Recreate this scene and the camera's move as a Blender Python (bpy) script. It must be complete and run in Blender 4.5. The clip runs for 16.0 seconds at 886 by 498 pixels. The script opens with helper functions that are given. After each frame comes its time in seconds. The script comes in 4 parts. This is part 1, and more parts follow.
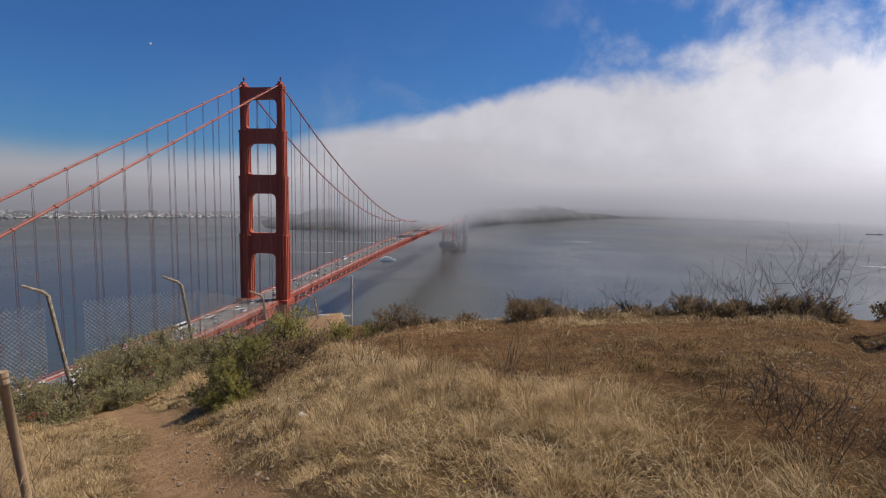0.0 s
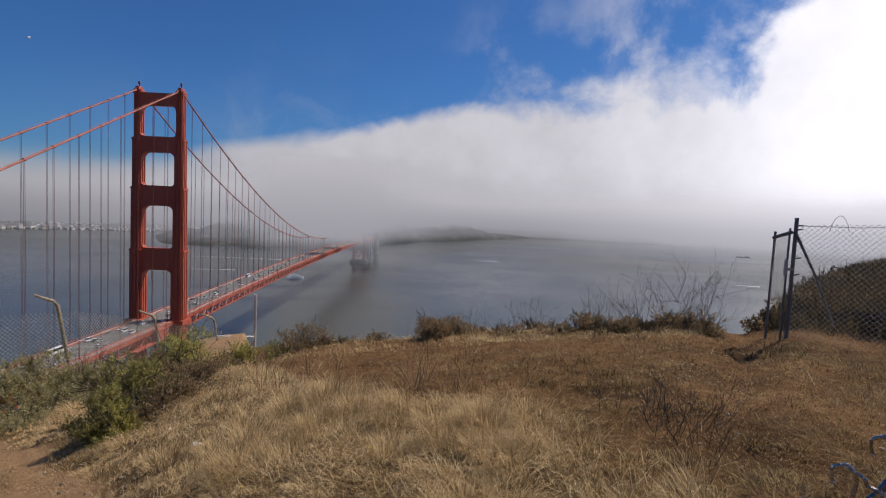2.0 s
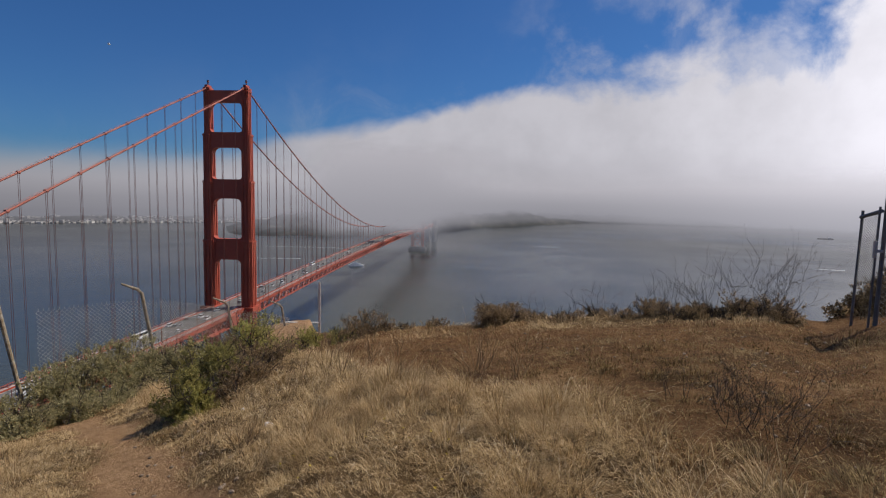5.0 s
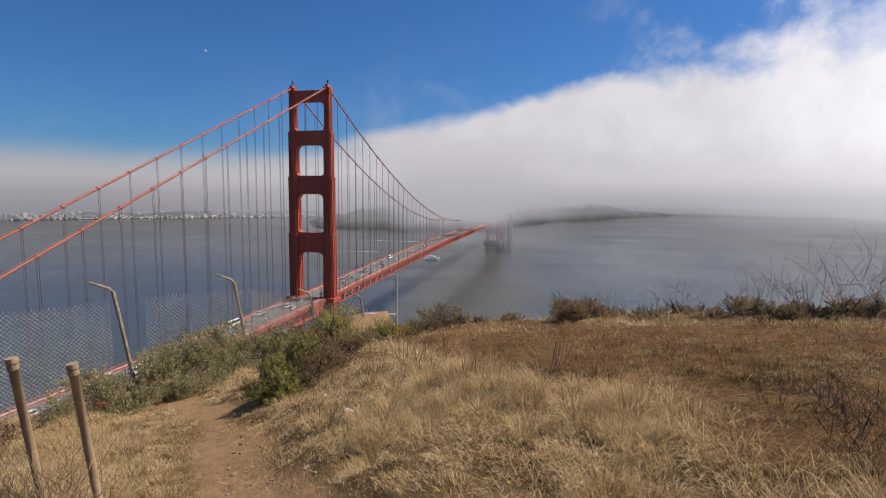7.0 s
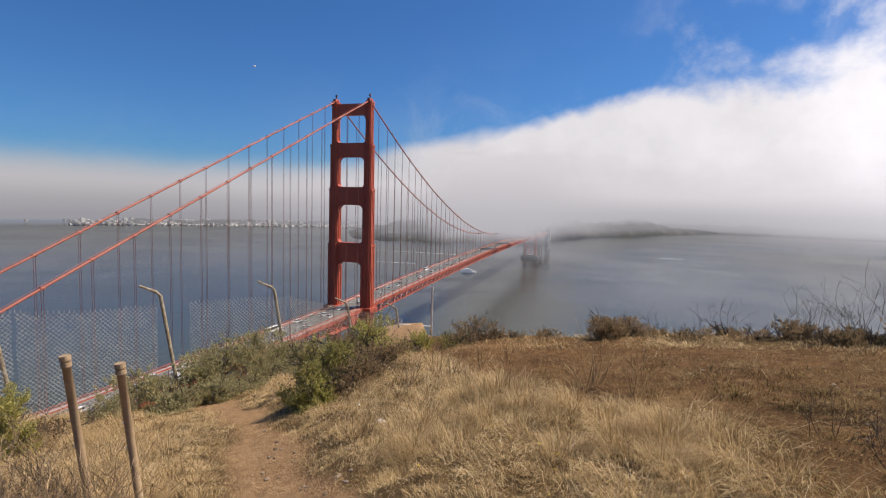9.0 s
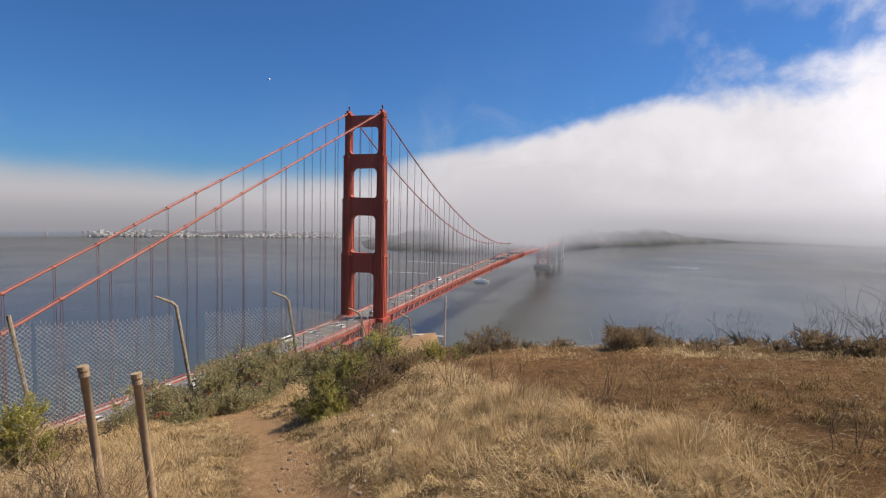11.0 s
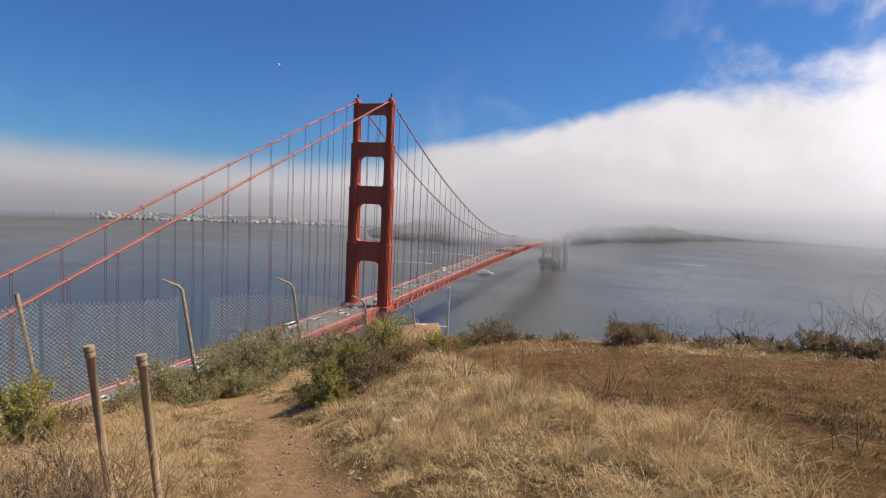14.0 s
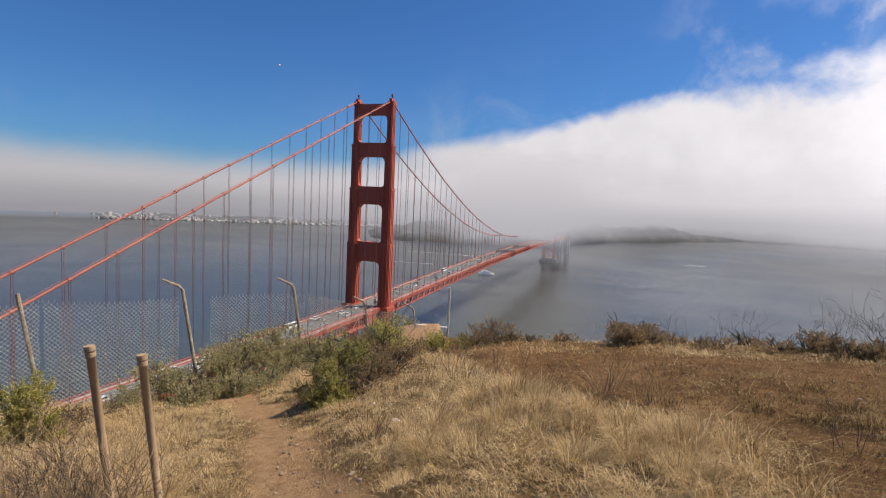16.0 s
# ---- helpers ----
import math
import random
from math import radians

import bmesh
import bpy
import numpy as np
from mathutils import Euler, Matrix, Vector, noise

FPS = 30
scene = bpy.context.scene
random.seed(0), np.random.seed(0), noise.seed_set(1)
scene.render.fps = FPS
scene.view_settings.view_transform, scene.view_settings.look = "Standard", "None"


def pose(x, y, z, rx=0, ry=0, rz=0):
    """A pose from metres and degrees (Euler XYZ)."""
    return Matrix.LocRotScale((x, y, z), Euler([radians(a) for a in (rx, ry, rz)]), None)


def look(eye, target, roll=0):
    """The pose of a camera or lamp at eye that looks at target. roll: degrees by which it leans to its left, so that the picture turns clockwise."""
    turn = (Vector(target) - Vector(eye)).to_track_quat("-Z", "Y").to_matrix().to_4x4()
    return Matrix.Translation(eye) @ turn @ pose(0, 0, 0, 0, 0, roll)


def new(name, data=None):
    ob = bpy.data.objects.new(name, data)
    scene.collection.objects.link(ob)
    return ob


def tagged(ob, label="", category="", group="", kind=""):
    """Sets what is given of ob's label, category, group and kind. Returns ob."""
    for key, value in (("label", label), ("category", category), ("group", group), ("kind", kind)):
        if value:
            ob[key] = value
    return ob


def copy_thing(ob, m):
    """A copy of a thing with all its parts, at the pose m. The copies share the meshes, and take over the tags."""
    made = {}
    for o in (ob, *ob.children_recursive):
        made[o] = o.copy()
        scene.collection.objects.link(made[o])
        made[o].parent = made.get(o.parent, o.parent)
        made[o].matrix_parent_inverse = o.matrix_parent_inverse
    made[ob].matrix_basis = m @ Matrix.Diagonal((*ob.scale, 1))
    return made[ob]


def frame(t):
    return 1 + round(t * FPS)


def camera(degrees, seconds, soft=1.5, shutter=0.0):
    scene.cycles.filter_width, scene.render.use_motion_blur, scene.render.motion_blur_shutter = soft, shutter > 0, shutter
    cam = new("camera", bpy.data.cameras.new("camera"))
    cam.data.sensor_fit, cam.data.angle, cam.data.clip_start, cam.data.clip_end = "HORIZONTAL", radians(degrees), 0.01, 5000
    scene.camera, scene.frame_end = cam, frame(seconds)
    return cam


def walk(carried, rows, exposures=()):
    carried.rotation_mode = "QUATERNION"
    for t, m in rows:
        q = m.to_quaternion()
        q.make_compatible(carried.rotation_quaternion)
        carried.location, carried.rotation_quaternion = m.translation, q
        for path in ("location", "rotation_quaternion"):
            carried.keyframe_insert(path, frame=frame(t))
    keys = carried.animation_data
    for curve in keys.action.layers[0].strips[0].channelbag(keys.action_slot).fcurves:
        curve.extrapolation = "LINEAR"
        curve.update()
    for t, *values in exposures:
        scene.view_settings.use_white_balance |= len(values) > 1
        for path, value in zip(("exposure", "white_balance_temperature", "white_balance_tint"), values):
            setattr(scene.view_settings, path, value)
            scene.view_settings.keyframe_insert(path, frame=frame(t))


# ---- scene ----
EYE = 1.65
cam = camera(80.26, 16.0, soft=1.2)
# seconds, yaw (to the left), pitch, roll of a camera that is held and turned on one spot
PATH = [
    (0.0, 7.58, -6.01, 1.06),
    (0.5, 7.54, -5.54, 0.96),
    (1.0, 7.32, -4.93, 1.78),
    (1.5, 2.44, -4.42, 1.82),
    (2.0, -2.06, -3.71, 2.52),
    (2.5, -4.76, -3.36, 2.62),
    (3.0, -5.64, -3.56, 2.75),
    (3.5, -5.18, -3.67, 2.48),
    (4.0, -3.81, -3.81, 2.44),
    (4.5, -1.03, -4.18, 1.82),
    (5.0, 4.22, -5.36, 1.19),
    (7.5, 13.69, -6.18, 0.53),
    (8.0, 15.50, -5.43, 0.67),
    (8.5, 16.24, -5.05, 1.11),
    (9.0, 16.45, -4.85, 1.57),
    (9.5, 16.93, -4.14, 1.29),
    (12.0, 18.65, -3.88, 1.78),
    (12.5, 19.04, -4.15, 1.98),
    (13.0, 18.77, -4.22, 1.95),
    (13.5, 18.68, -4.58, 1.97),
    (14.0, 18.40, -4.85, 2.68),
    (14.5, 17.36, -5.19, 2.13),
    (15.0, 17.71, -5.09, 2.37),
    (15.5, 19.01, -4.90, 2.75),
    (16.0, 18.46, -4.80, 2.75),
]
walk(cam, [(t, pose(0, 0, EYE, 90 + pitch, 0, yaw) @ pose(0, 0, 0, 0, 0, roll)) for t, yaw, pitch, roll in PATH],
     exposures=[(0.0, -0.2, 6350, 12), (1.0, -0.22, 6350, 12), (2.0, -0.24, 6350, 12), (3.0, -0.46, 6350, 12), (4.0, -0.48, 6350, 12), (5.0, -0.38, 6350, 12), (7.5, 0.12, 6550, 11), (9.0, 0.22, 6600, 11),
                (16.0, 0.22, 6600, 11)])

# ---- where the bridge stands, seen from the lookout ----
WATER = EYE - 147.8
BX, BY = -183.3, 369.4          # north tower's foot
SPAN, HALF, TOP, DECK, STEP = 1121.0, 13.8, 224.0, 66.5, 17.6
SUN_AZ, SUN_EL = -56.0, 52.0    # azimuth counted to the left of +y


def compass(az, r, z=0.0):
    a = radians(az)
    return Vector((-math.sin(a) * r, math.cos(a) * r, z))


# ---- light ----
def shader_tree(tree):
    tree.nodes.clear()

    def node(kind, **settings):
        n = tree.nodes.new(kind)
        for key, value in settings.items():
            if key == "operation":
                n.operation = value
            elif key == "data_type":
                n.data_type = value
            elif key == "blend_type":
                n.blend_type = value
        return n

    def put(socket, value):
        if hasattr(value, "is_linked"):
            tree.links.new(value, socket)
        else:
            socket.default_value = value

    def calc(op, *args):
        n = node("ShaderNodeMath", operation=op)
        for s, a in zip(n.inputs, args):
            put(s, a)
        return n.outputs[0]

    def mix(fac, a, b, blend="MIX"):
        n = node("ShaderNodeMix", data_type="RGBA", blend_type=blend)
        put(n.inputs[0], fac)
        put(n.inputs[6], a)
        put(n.inputs[7], b)
        return n.outputs[2]

    def ramp(fac, stops, smooth=False):
        n = node("ShaderNodeValToRGB")
        r = n.color_ramp
        r.interpolation = "EASE" if smooth else "LINEAR"
        while len(r.elements) > 1:
            r.elements.remove(r.elements[-1])
        for i, (at, c) in enumerate(stops):
            e = r.elements[0] if i == 0 else r.elements.new(at)
            e.position = at
            e.color = (c, c, c, 1) if isinstance(c, (int, float)) else (*c, 1)
        put(n.inputs[0], fac)
        return n.outputs[0]

    def noise_at(vector, scale, detail=4.0, rough=0.55, warp=0.0):
        n = node("ShaderNodeTexNoise")
        put(n.inputs["Scale"], scale)
        n.inputs["Detail"].default_value = detail
        n.inputs["Roughness"].default_value = rough
        n.inputs["Distortion"].default_value = warp
        if vector is not None:
            put(n.inputs["Vector"], vector)
        return n.outputs["Fac"]

    def span(x, a, b, c=0.0, d=1.0, smooth=True):
        n = node("ShaderNodeMapRange")
        n.interpolation_type = "SMOOTHSTEP" if smooth else "LINEAR"
        for s, v in zip(n.inputs[:5], (x, a, b, c, d)):
            put(s, v)
        return n.outputs[0]

    return node, put, calc, mix, ramp, noise_at, span


def build_world():
    world = bpy.data.worlds.new("sky")
    scene.world = world
    world.use_nodes = True
    tree = world.node_tree
    node, put, calc, mix, ramp, noise_at, span = shader_tree(tree)
    sky = node("ShaderNodeTexSky")
    sky.sky_type = "NISHITA"
    sky.sun_disc = False
    sky.sun_elevation = radians(SUN_EL)
    sky.sun_rotation = radians(-SUN_AZ)
    sky.altitude = 100
    sky.air_density, sky.dust_density, sky.ozone_density = 1.0, 0.6, 3.0
    blue = mix(1.0, sky.outputs[0], (SKY_GAIN * 0.52, SKY_GAIN * 1.0, SKY_GAIN * 1.60, 1), "MULTIPLY")
    way = node("ShaderNodeTexCoord").outputs["Generated"]
    sep = node("ShaderNodeSeparateXYZ")
    put(sep.inputs[0], way)
    x, y, z = sep.outputs
    az = calc("DIVIDE", calc("ADD", calc("ARCTAN2", calc("MULTIPLY", x, -1.0), y), math.pi / 2), math.pi)
    flat = calc("SQRT", calc("ADD", calc("MULTIPLY", x, x), calc("ADD", calc("MULTIPLY", y, y), 1e-4)))
    el = calc("DIVIDE", z, flat)

    def at(deg):
        return (deg + 90) / 180
    edge = ramp(az, [(at(a), e) for a, e in ((-90, .06), (-72, .30), (-52, .50), (-42, .46), (-36, .38), (-31, .26), (-27, .245), (-22, .262), (-16, .220), (-9, .192), (-3, .184),
                                             (4, .165), (12.5, .140), (20, .106), (26, .070), (33, .044), (45, .034), (60, .044), (85, .05))])
    wild = ramp(az, [(at(a), e) for a, e in ((-60, .9), (-28, .62), (-16, .42), (-8, .26), (2, .11), (25, .08), (60, .14))])
    soft = ramp(az, [(at(a), e) for a, e in ((-34, .05), (-24, .05), (-14, .042), (-5, .022), (5, .014), (22, .018), (30, .03), (60, .035))])
    puff = noise_at(way, 5.0, 7.0, 0.58, 0.25)
    top = calc("ADD", edge, calc("MULTIPLY", calc("SUBTRACT", puff, 0.5), calc("MULTIPLY", wild, 0.75)))
    cover = span(calc("SUBTRACT", top, el), calc("MULTIPLY", soft, -1.0), soft)
    # torn thin cloud above the bank, and light veils farther east
    torn = calc("MULTIPLY", span(noise_at(way, 5.4, 9.0, 0.60, 0.12), 0.42, 0.64), span(calc("SUBTRACT", el, top), 0.24, 0.02, 0.0, 0.68))
    torn = calc("MULTIPLY", torn, ramp(az, [(at(a), e) for a, e in ((-60, 1.0), (-14, 1.0), (-7, .8), (-2, .15), (4, .0), (22, .10), (30, .16), (40, .0))]))
    veil = calc("MULTIPLY", span(noise_at(way, 6.0, 8.0, 0.65, 0.8), 0.50, 0.78), span(calc("SUBTRACT", el, top), 0.16, 0.0, 0.0, 0.2))
    cover = calc("MAXIMUM", cover, calc("MAXIMUM", veil, torn))
    cover = calc("MULTIPLY", cover, ramp(az, [(at(a), e) for a, e in ((18, 1.0), (27, .72), (40, .62), (90, .62))]))
    bright = span(el, -0.03, 0.11)
    low = (0.51, 0.49, 0.52, 1)
    high = (0.71, 0.695, 0.73, 1)
    cloud = mix(bright, low, high)
    sunny = ramp(az, [(at(a), e) for a, e in ((-60, 2.1), (-38, 1.75), (-26, 1.30), (-14, 1.02), (-4, .94), (8, .91), (18, 0.84), (30, 0.66), (45, 0.60))])
    billow = span(noise_at(way, 9.0, 6.0, 0.6), 0.25, 0.75, 0.92, 1.06)
    n = node("ShaderNodeVectorMath")
    n.operation = "SCALE"
    put(n.inputs[0], cloud)
    put(n.inputs["Scale"], calc("MULTIPLY", sunny, billow))
    whole = mix(cover, blue, n.outputs[0])
    out = node("ShaderNodeOutputWorld")
    bg = node("ShaderNodeBackground")
    put(bg.inputs[0], whole)
    bg.inputs[1].default_value = 1.0
    put(out.inputs[0], bg.outputs[0])


SKY_GAIN = 0.054
build_world()
sun = new("sun", bpy.data.lights.new("sun", "SUN"))
sun.data.energy, sun.data.angle, sun.data.color = 5.0, radians(0.9), (1.0, 0.91, 0.77)
sun.matrix_world = look(compass(SUN_AZ, 50, 50 * math.tan(radians(SUN_EL))), (0, 0, 0))


# ---- materials ----
def material(name, tones, rough=0.8, metal=0.0, scale=3.0, fine=40.0, bump=0.2, depth=0.02, per=None, spec=0.3, thin=0.0, share=0.65):
    """tones: dark, middle and light base colour. per: 'object' or 'island' shifts the tone from piece to piece."""
    m = bpy.data.materials.new(name)
    m.use_nodes = True
    node, put, calc, mix, ramp, noise_at, span = shader_tree(m.node_tree)
    where = node("ShaderNodeTexCoord").outputs["Object"]
    big, small = noise_at(where, scale, 4.0), noise_at(where, fine, 3.0)
    f = calc("ADD", calc("MULTIPLY", big, 0.6), calc("MULTIPLY", small, 0.4))
    if per == "object":
        f = calc("ADD", calc("MULTIPLY", f, 0.35), calc("MULTIPLY", node("ShaderNodeObjectInfo").outputs["Random"], 0.65))
    if per == "island":
        f = calc("ADD", calc("MULTIPLY", f, 1 - share), calc("MULTIPLY", node("ShaderNodeNewGeometry").outputs["Random Per Island"], share))
    lo, hi = (0.3, 0.7) if per is None else (0.1, 0.9)
    colour = ramp(f, [(lo, tones[0]), (0.5, tones[1]), (hi, tones[2])])
    b = node("ShaderNodeBsdfPrincipled")
    put(b.inputs["Base Color"], colour)
    b.inputs["Metallic"].default_value = metal
    put(b.inputs["Roughness"], span(small, 0.2, 0.8, max(rough - 0.1, 0.02), min(rough + 0.1, 1.0)))
    b.inputs["Specular IOR Level"].default_value = spec
    if bump:
        h = node("ShaderNodeBump")
        h.inputs["Strength"].default_value = bump
        h.inputs["Distance"].default_value = depth
        put(h.inputs["Height"], f if per is None else small)
        put(b.inputs["Normal"], h.outputs[0])
    surface = b.outputs[0]
    if thin:
        glow = node("ShaderNodeBsdfTranslucent")
        put(glow.inputs[0], colour)
        both = node("ShaderNodeMixShader")
        both.inputs[0].default_value = thin
        put(both.inputs[1], surface)
        put(both.inputs[2], glow.outputs[0])
        surface = both.outputs[0]
    put(node("ShaderNodeOutputMaterial").inputs[0], surface)
    return m


PAINT = material("orange_paint", ((.35, .068, .038), (.42, .088, .050), (.50, .115, .066)), 0.55, 0, 0.05, 1.2, 0.1, 0.05)
# orange greyed in the base colour to paint in the haze before the cables
PAINT_CABLE = material("hazed_cable_paint", ((.30, .088, .062), (.37, .118, .082), (.45, .155, .11)), 0.6, 0, 0.1, 1.5, 0)
PAINT_ROPE = material("rope_paint", ((.16, .05, .035), (.20, .06, .04), (.25, .08, .05)), 0.7, 0, 0.1, 2.0, 0)
ASPHALT = material("asphalt", ((.10, .098, .093), (.145, .141, .134), (.19, .185, .175)), 0.9, 0, 0.05, 1.0, 0.1)
CONCRETE = material("concrete", ((.30, .29, .27), (.38, .37, .35), (.46, .45, .43)), 0.9, 0, 0.08, 1.5, 0.2)
PIER = material("dark_concrete", ((.09, .088, .082), (.14, .135, .128), (.20, .195, .185)), 0.9, 0, 0.08, 1.5, 0.2)
LINE = material("road_line_paint", ((.6, .6, .58), (.7, .7, .68), (.78, .78, .75)), 0.8, 0, 0.5, 5, 0)
STRAW = material("dry_grass", ((.078, .047, .019), (.43, .287, .128), (.95, .74, .43)), 0.75, 0, 2.4, 9, 0, per="island", thin=0.3, share=0.5)
TURF = material("short_turf", ((.046, .029, .011), (.175, .115, .043), (.56, .40, .18)), 0.85, 0, 0.8, 5, 0, per="island", thin=0.25)
STALK = material("dry_stalk", ((.15, .095, .05), (.29, .195, .105), (.45, .32, .185)), 0.85, 0, 1, 8, 0, per="island")
STALK_PALE = material("bleached_straw", ((.38, .28, .15), (.60, .47, .28), (.82, .69, .46)), 0.75, 0, 1, 8, 0, per="island")
LEAF = material("shrub_leaf", ((.11, .098, .032), (.33, .29, .092), (.62, .53, .19)), 0.6, 0, 1.5, 6, 0, per="island", thin=0.5)
LEAF_BRIGHT = material("young_shrub_leaf", ((.17, .155, .042), (.42, .375, .100), (.68, .60, .21)), 0.6, 0, 1.5, 6, 0, per="island", thin=0.5)
LEAF_DRY = material("dry_shrub_leaf", ((.11, .074, .040), (.31, .215, .115), (.60, .44, .25)), 0.8, 0, 1.5, 6, 0, per="island", thin=0.5)
LEAF_GREY = material("grey_olive_leaf", ((.19, .168, .082), (.42, .37, .185), (.68, .59, .33)), 0.75, 0, 1.5, 6, 0, per="island", thin=0.55)
SCRUB = material("dark_scrub_leaf", ((.018, .013, .008), (.070, .050, .027), (.22, .16, .082)), 0.85, 0, 0.5, 6, 0, per="island", thin=0.4, share=0.45)
SCRUB_DARK = material("dark_bush_leaf", ((.014, .010, .008), (.042, .030, .021), (.11, .08, .05)), 0.85, 0, 1.5, 6, 0, per="island")
TWIG = material("twig_bark", ((.05, .038, .028), (.085, .065, .048), (.14, .11, .085)), 0.9, 0, 4, 40, 0.2)
PIPE = material("tan_painted_pipe", ((.28, .18, .10), (.38, .265, .155), (.48, .35, .22)), 0.75, 0, 3, 45, 0.25, 0.003)
POST = material("weathered_post", ((.16, .10, .05), (.34, .26, .16), (.62, .58, .48)), 0.8, 0, 14, 60, 0.3, 0.003)
STEEL = material("grey_steel", ((.11, .108, .105), (.18, .175, .17), (.27, .26, .25)), 0.6, 0.3, 4, 60, 0.1, 0.002)
PALE = material("pale_steel", ((.40, .40, .39), (.52, .52, .50), (.62, .62, .60)), 0.5, 0.4, 4, 60, 0.1, 0.002)
MESH_GREY = material("dull_mesh_wire", ((.17, .165, .16), (.25, .245, .235), (.34, .33, .32)), 0.6, 0.1, 6, 50, 0)
WIRE = material("chain_wire", ((.34, .30, .23), (.48, .43, .34), (.62, .57, .47)), 0.6, 0.1, 6, 50, 0)
BRIGHT_WIRE = material("galvanised_wire", ((.20, .17, .145), (.42, .39, .35), (.74, .71, .67)), 0.24, 0.95, 30, 300, 0.1, 0.0005)
ROCK = material("dark_rock", ((.035, .032, .028), (.07, .062, .052), (.12, .105, .085)), 0.95, 0, 2, 18, 0.7, 0.08)
STONE = material("loose_stone", ((.17, .12, .08), (.30, .22, .15), (.44, .35, .26)), 0.95, 0, 9, 60, 0.5, 0.01, per="object")
CARPAINT = material("car_paint", ((.03, .032, .036), (.45, .45, .45), (.85, .85, .84)), 0.35, 0, 0.3, 3, 0, per="object", spec=0.5)
GLASSDARK = material("car_window", ((.012, .013, .015), (.018, .02, .022), (.03, .03, .034)), 0.12, 0, 0.3, 3, 0, spec=0.6)
RUBBER = material("tyre_rubber", ((.012, .012, .012), (.02, .02, .02), (.03, .03, .03)), 0.9, 0, 2, 9, 0)
WHITE = material("white_paint", ((.70, .70, .69), (.78, .78, .77), (.84, .84, .83)), 0.5, 0, 0.6, 4, 0.05)
PLASTIC = material("white_plastic_bag", ((.60, .61, .63), (.75, .76, .78), (.86, .87, .88)), 0.4, 0, 15, 60, 0.3, 0.004)
FOAM = material("white_foam", ((.35, .37, .38), (.5, .52, .53), (.7, .72, .72)), 0.9, 0, 0.05, 0.5, 0)
FARLAND = material("far_wooded_hills", ((.012, .014, .013), (.035, .038, .036), (.14, .13, .12)), 1.0, 0, 0.010, 0.05, 0.5, 8)
CITY = material("far_city_walls", ((.16, .15, .14), (.40, .385, .37), (.72, .70, .68)), 0.9, 0, 0.01, 0.1, 0, per="island")
FLOWER = material("yellow_flower", ((.45, .32, .02), (.60, .45, .03), (.70, .55, .06)), 0.7, 0, 9, 60, 0)


def water_material():
    m = bpy.data.materials.new("sea_water")
    m.use_nodes = True
    node, put, calc, mix, ramp, noise_at, span = shader_tree(m.node_tree)
    where = node("ShaderNodeTexCoord").outputs["Object"]
    drift = noise_at(where, 0.0035, 3.0, 0.5, 0.6)
    b = node("ShaderNodeBsdfPrincipled")
    deep = ramp(drift, [(0.35, (.042, .047, .044)), (0.6, (.050, .055, .051)), (0.75, (.058, .063, .058))])
    reach = node("ShaderNodeVectorMath", operation="LENGTH")
    put(reach.inputs[0], where)
    shoal = span(calc("ADD", reach.outputs["Value"], calc("MULTIPLY", drift, 500.0)), 420.0, 1150.0, 0.8, 0.0)
    put(b.inputs["Base Color"], mix(shoal, deep, (.092, .108, .086, 1)))
    put(b.inputs["Roughness"], span(drift, 0.3, 0.7, 0.19, 0.26))
    b.inputs["IOR"].default_value = 1.30
    h = node("ShaderNodeBump")
    h.inputs["Strength"].default_value = 0.42
    h.inputs["Distance"].default_value = 1.0
    ripples = calc("ADD", noise_at(where, 0.12, 4.0, 0.6), calc("MULTIPLY", noise_at(where, 0.03, 3.0, 0.5), 0.7))
    put(h.inputs["Height"], ripples)
    put(b.inputs["Normal"], h.outputs[0])
    put(node("ShaderNodeOutputMaterial").inputs[0], b.outputs[0])
    return m


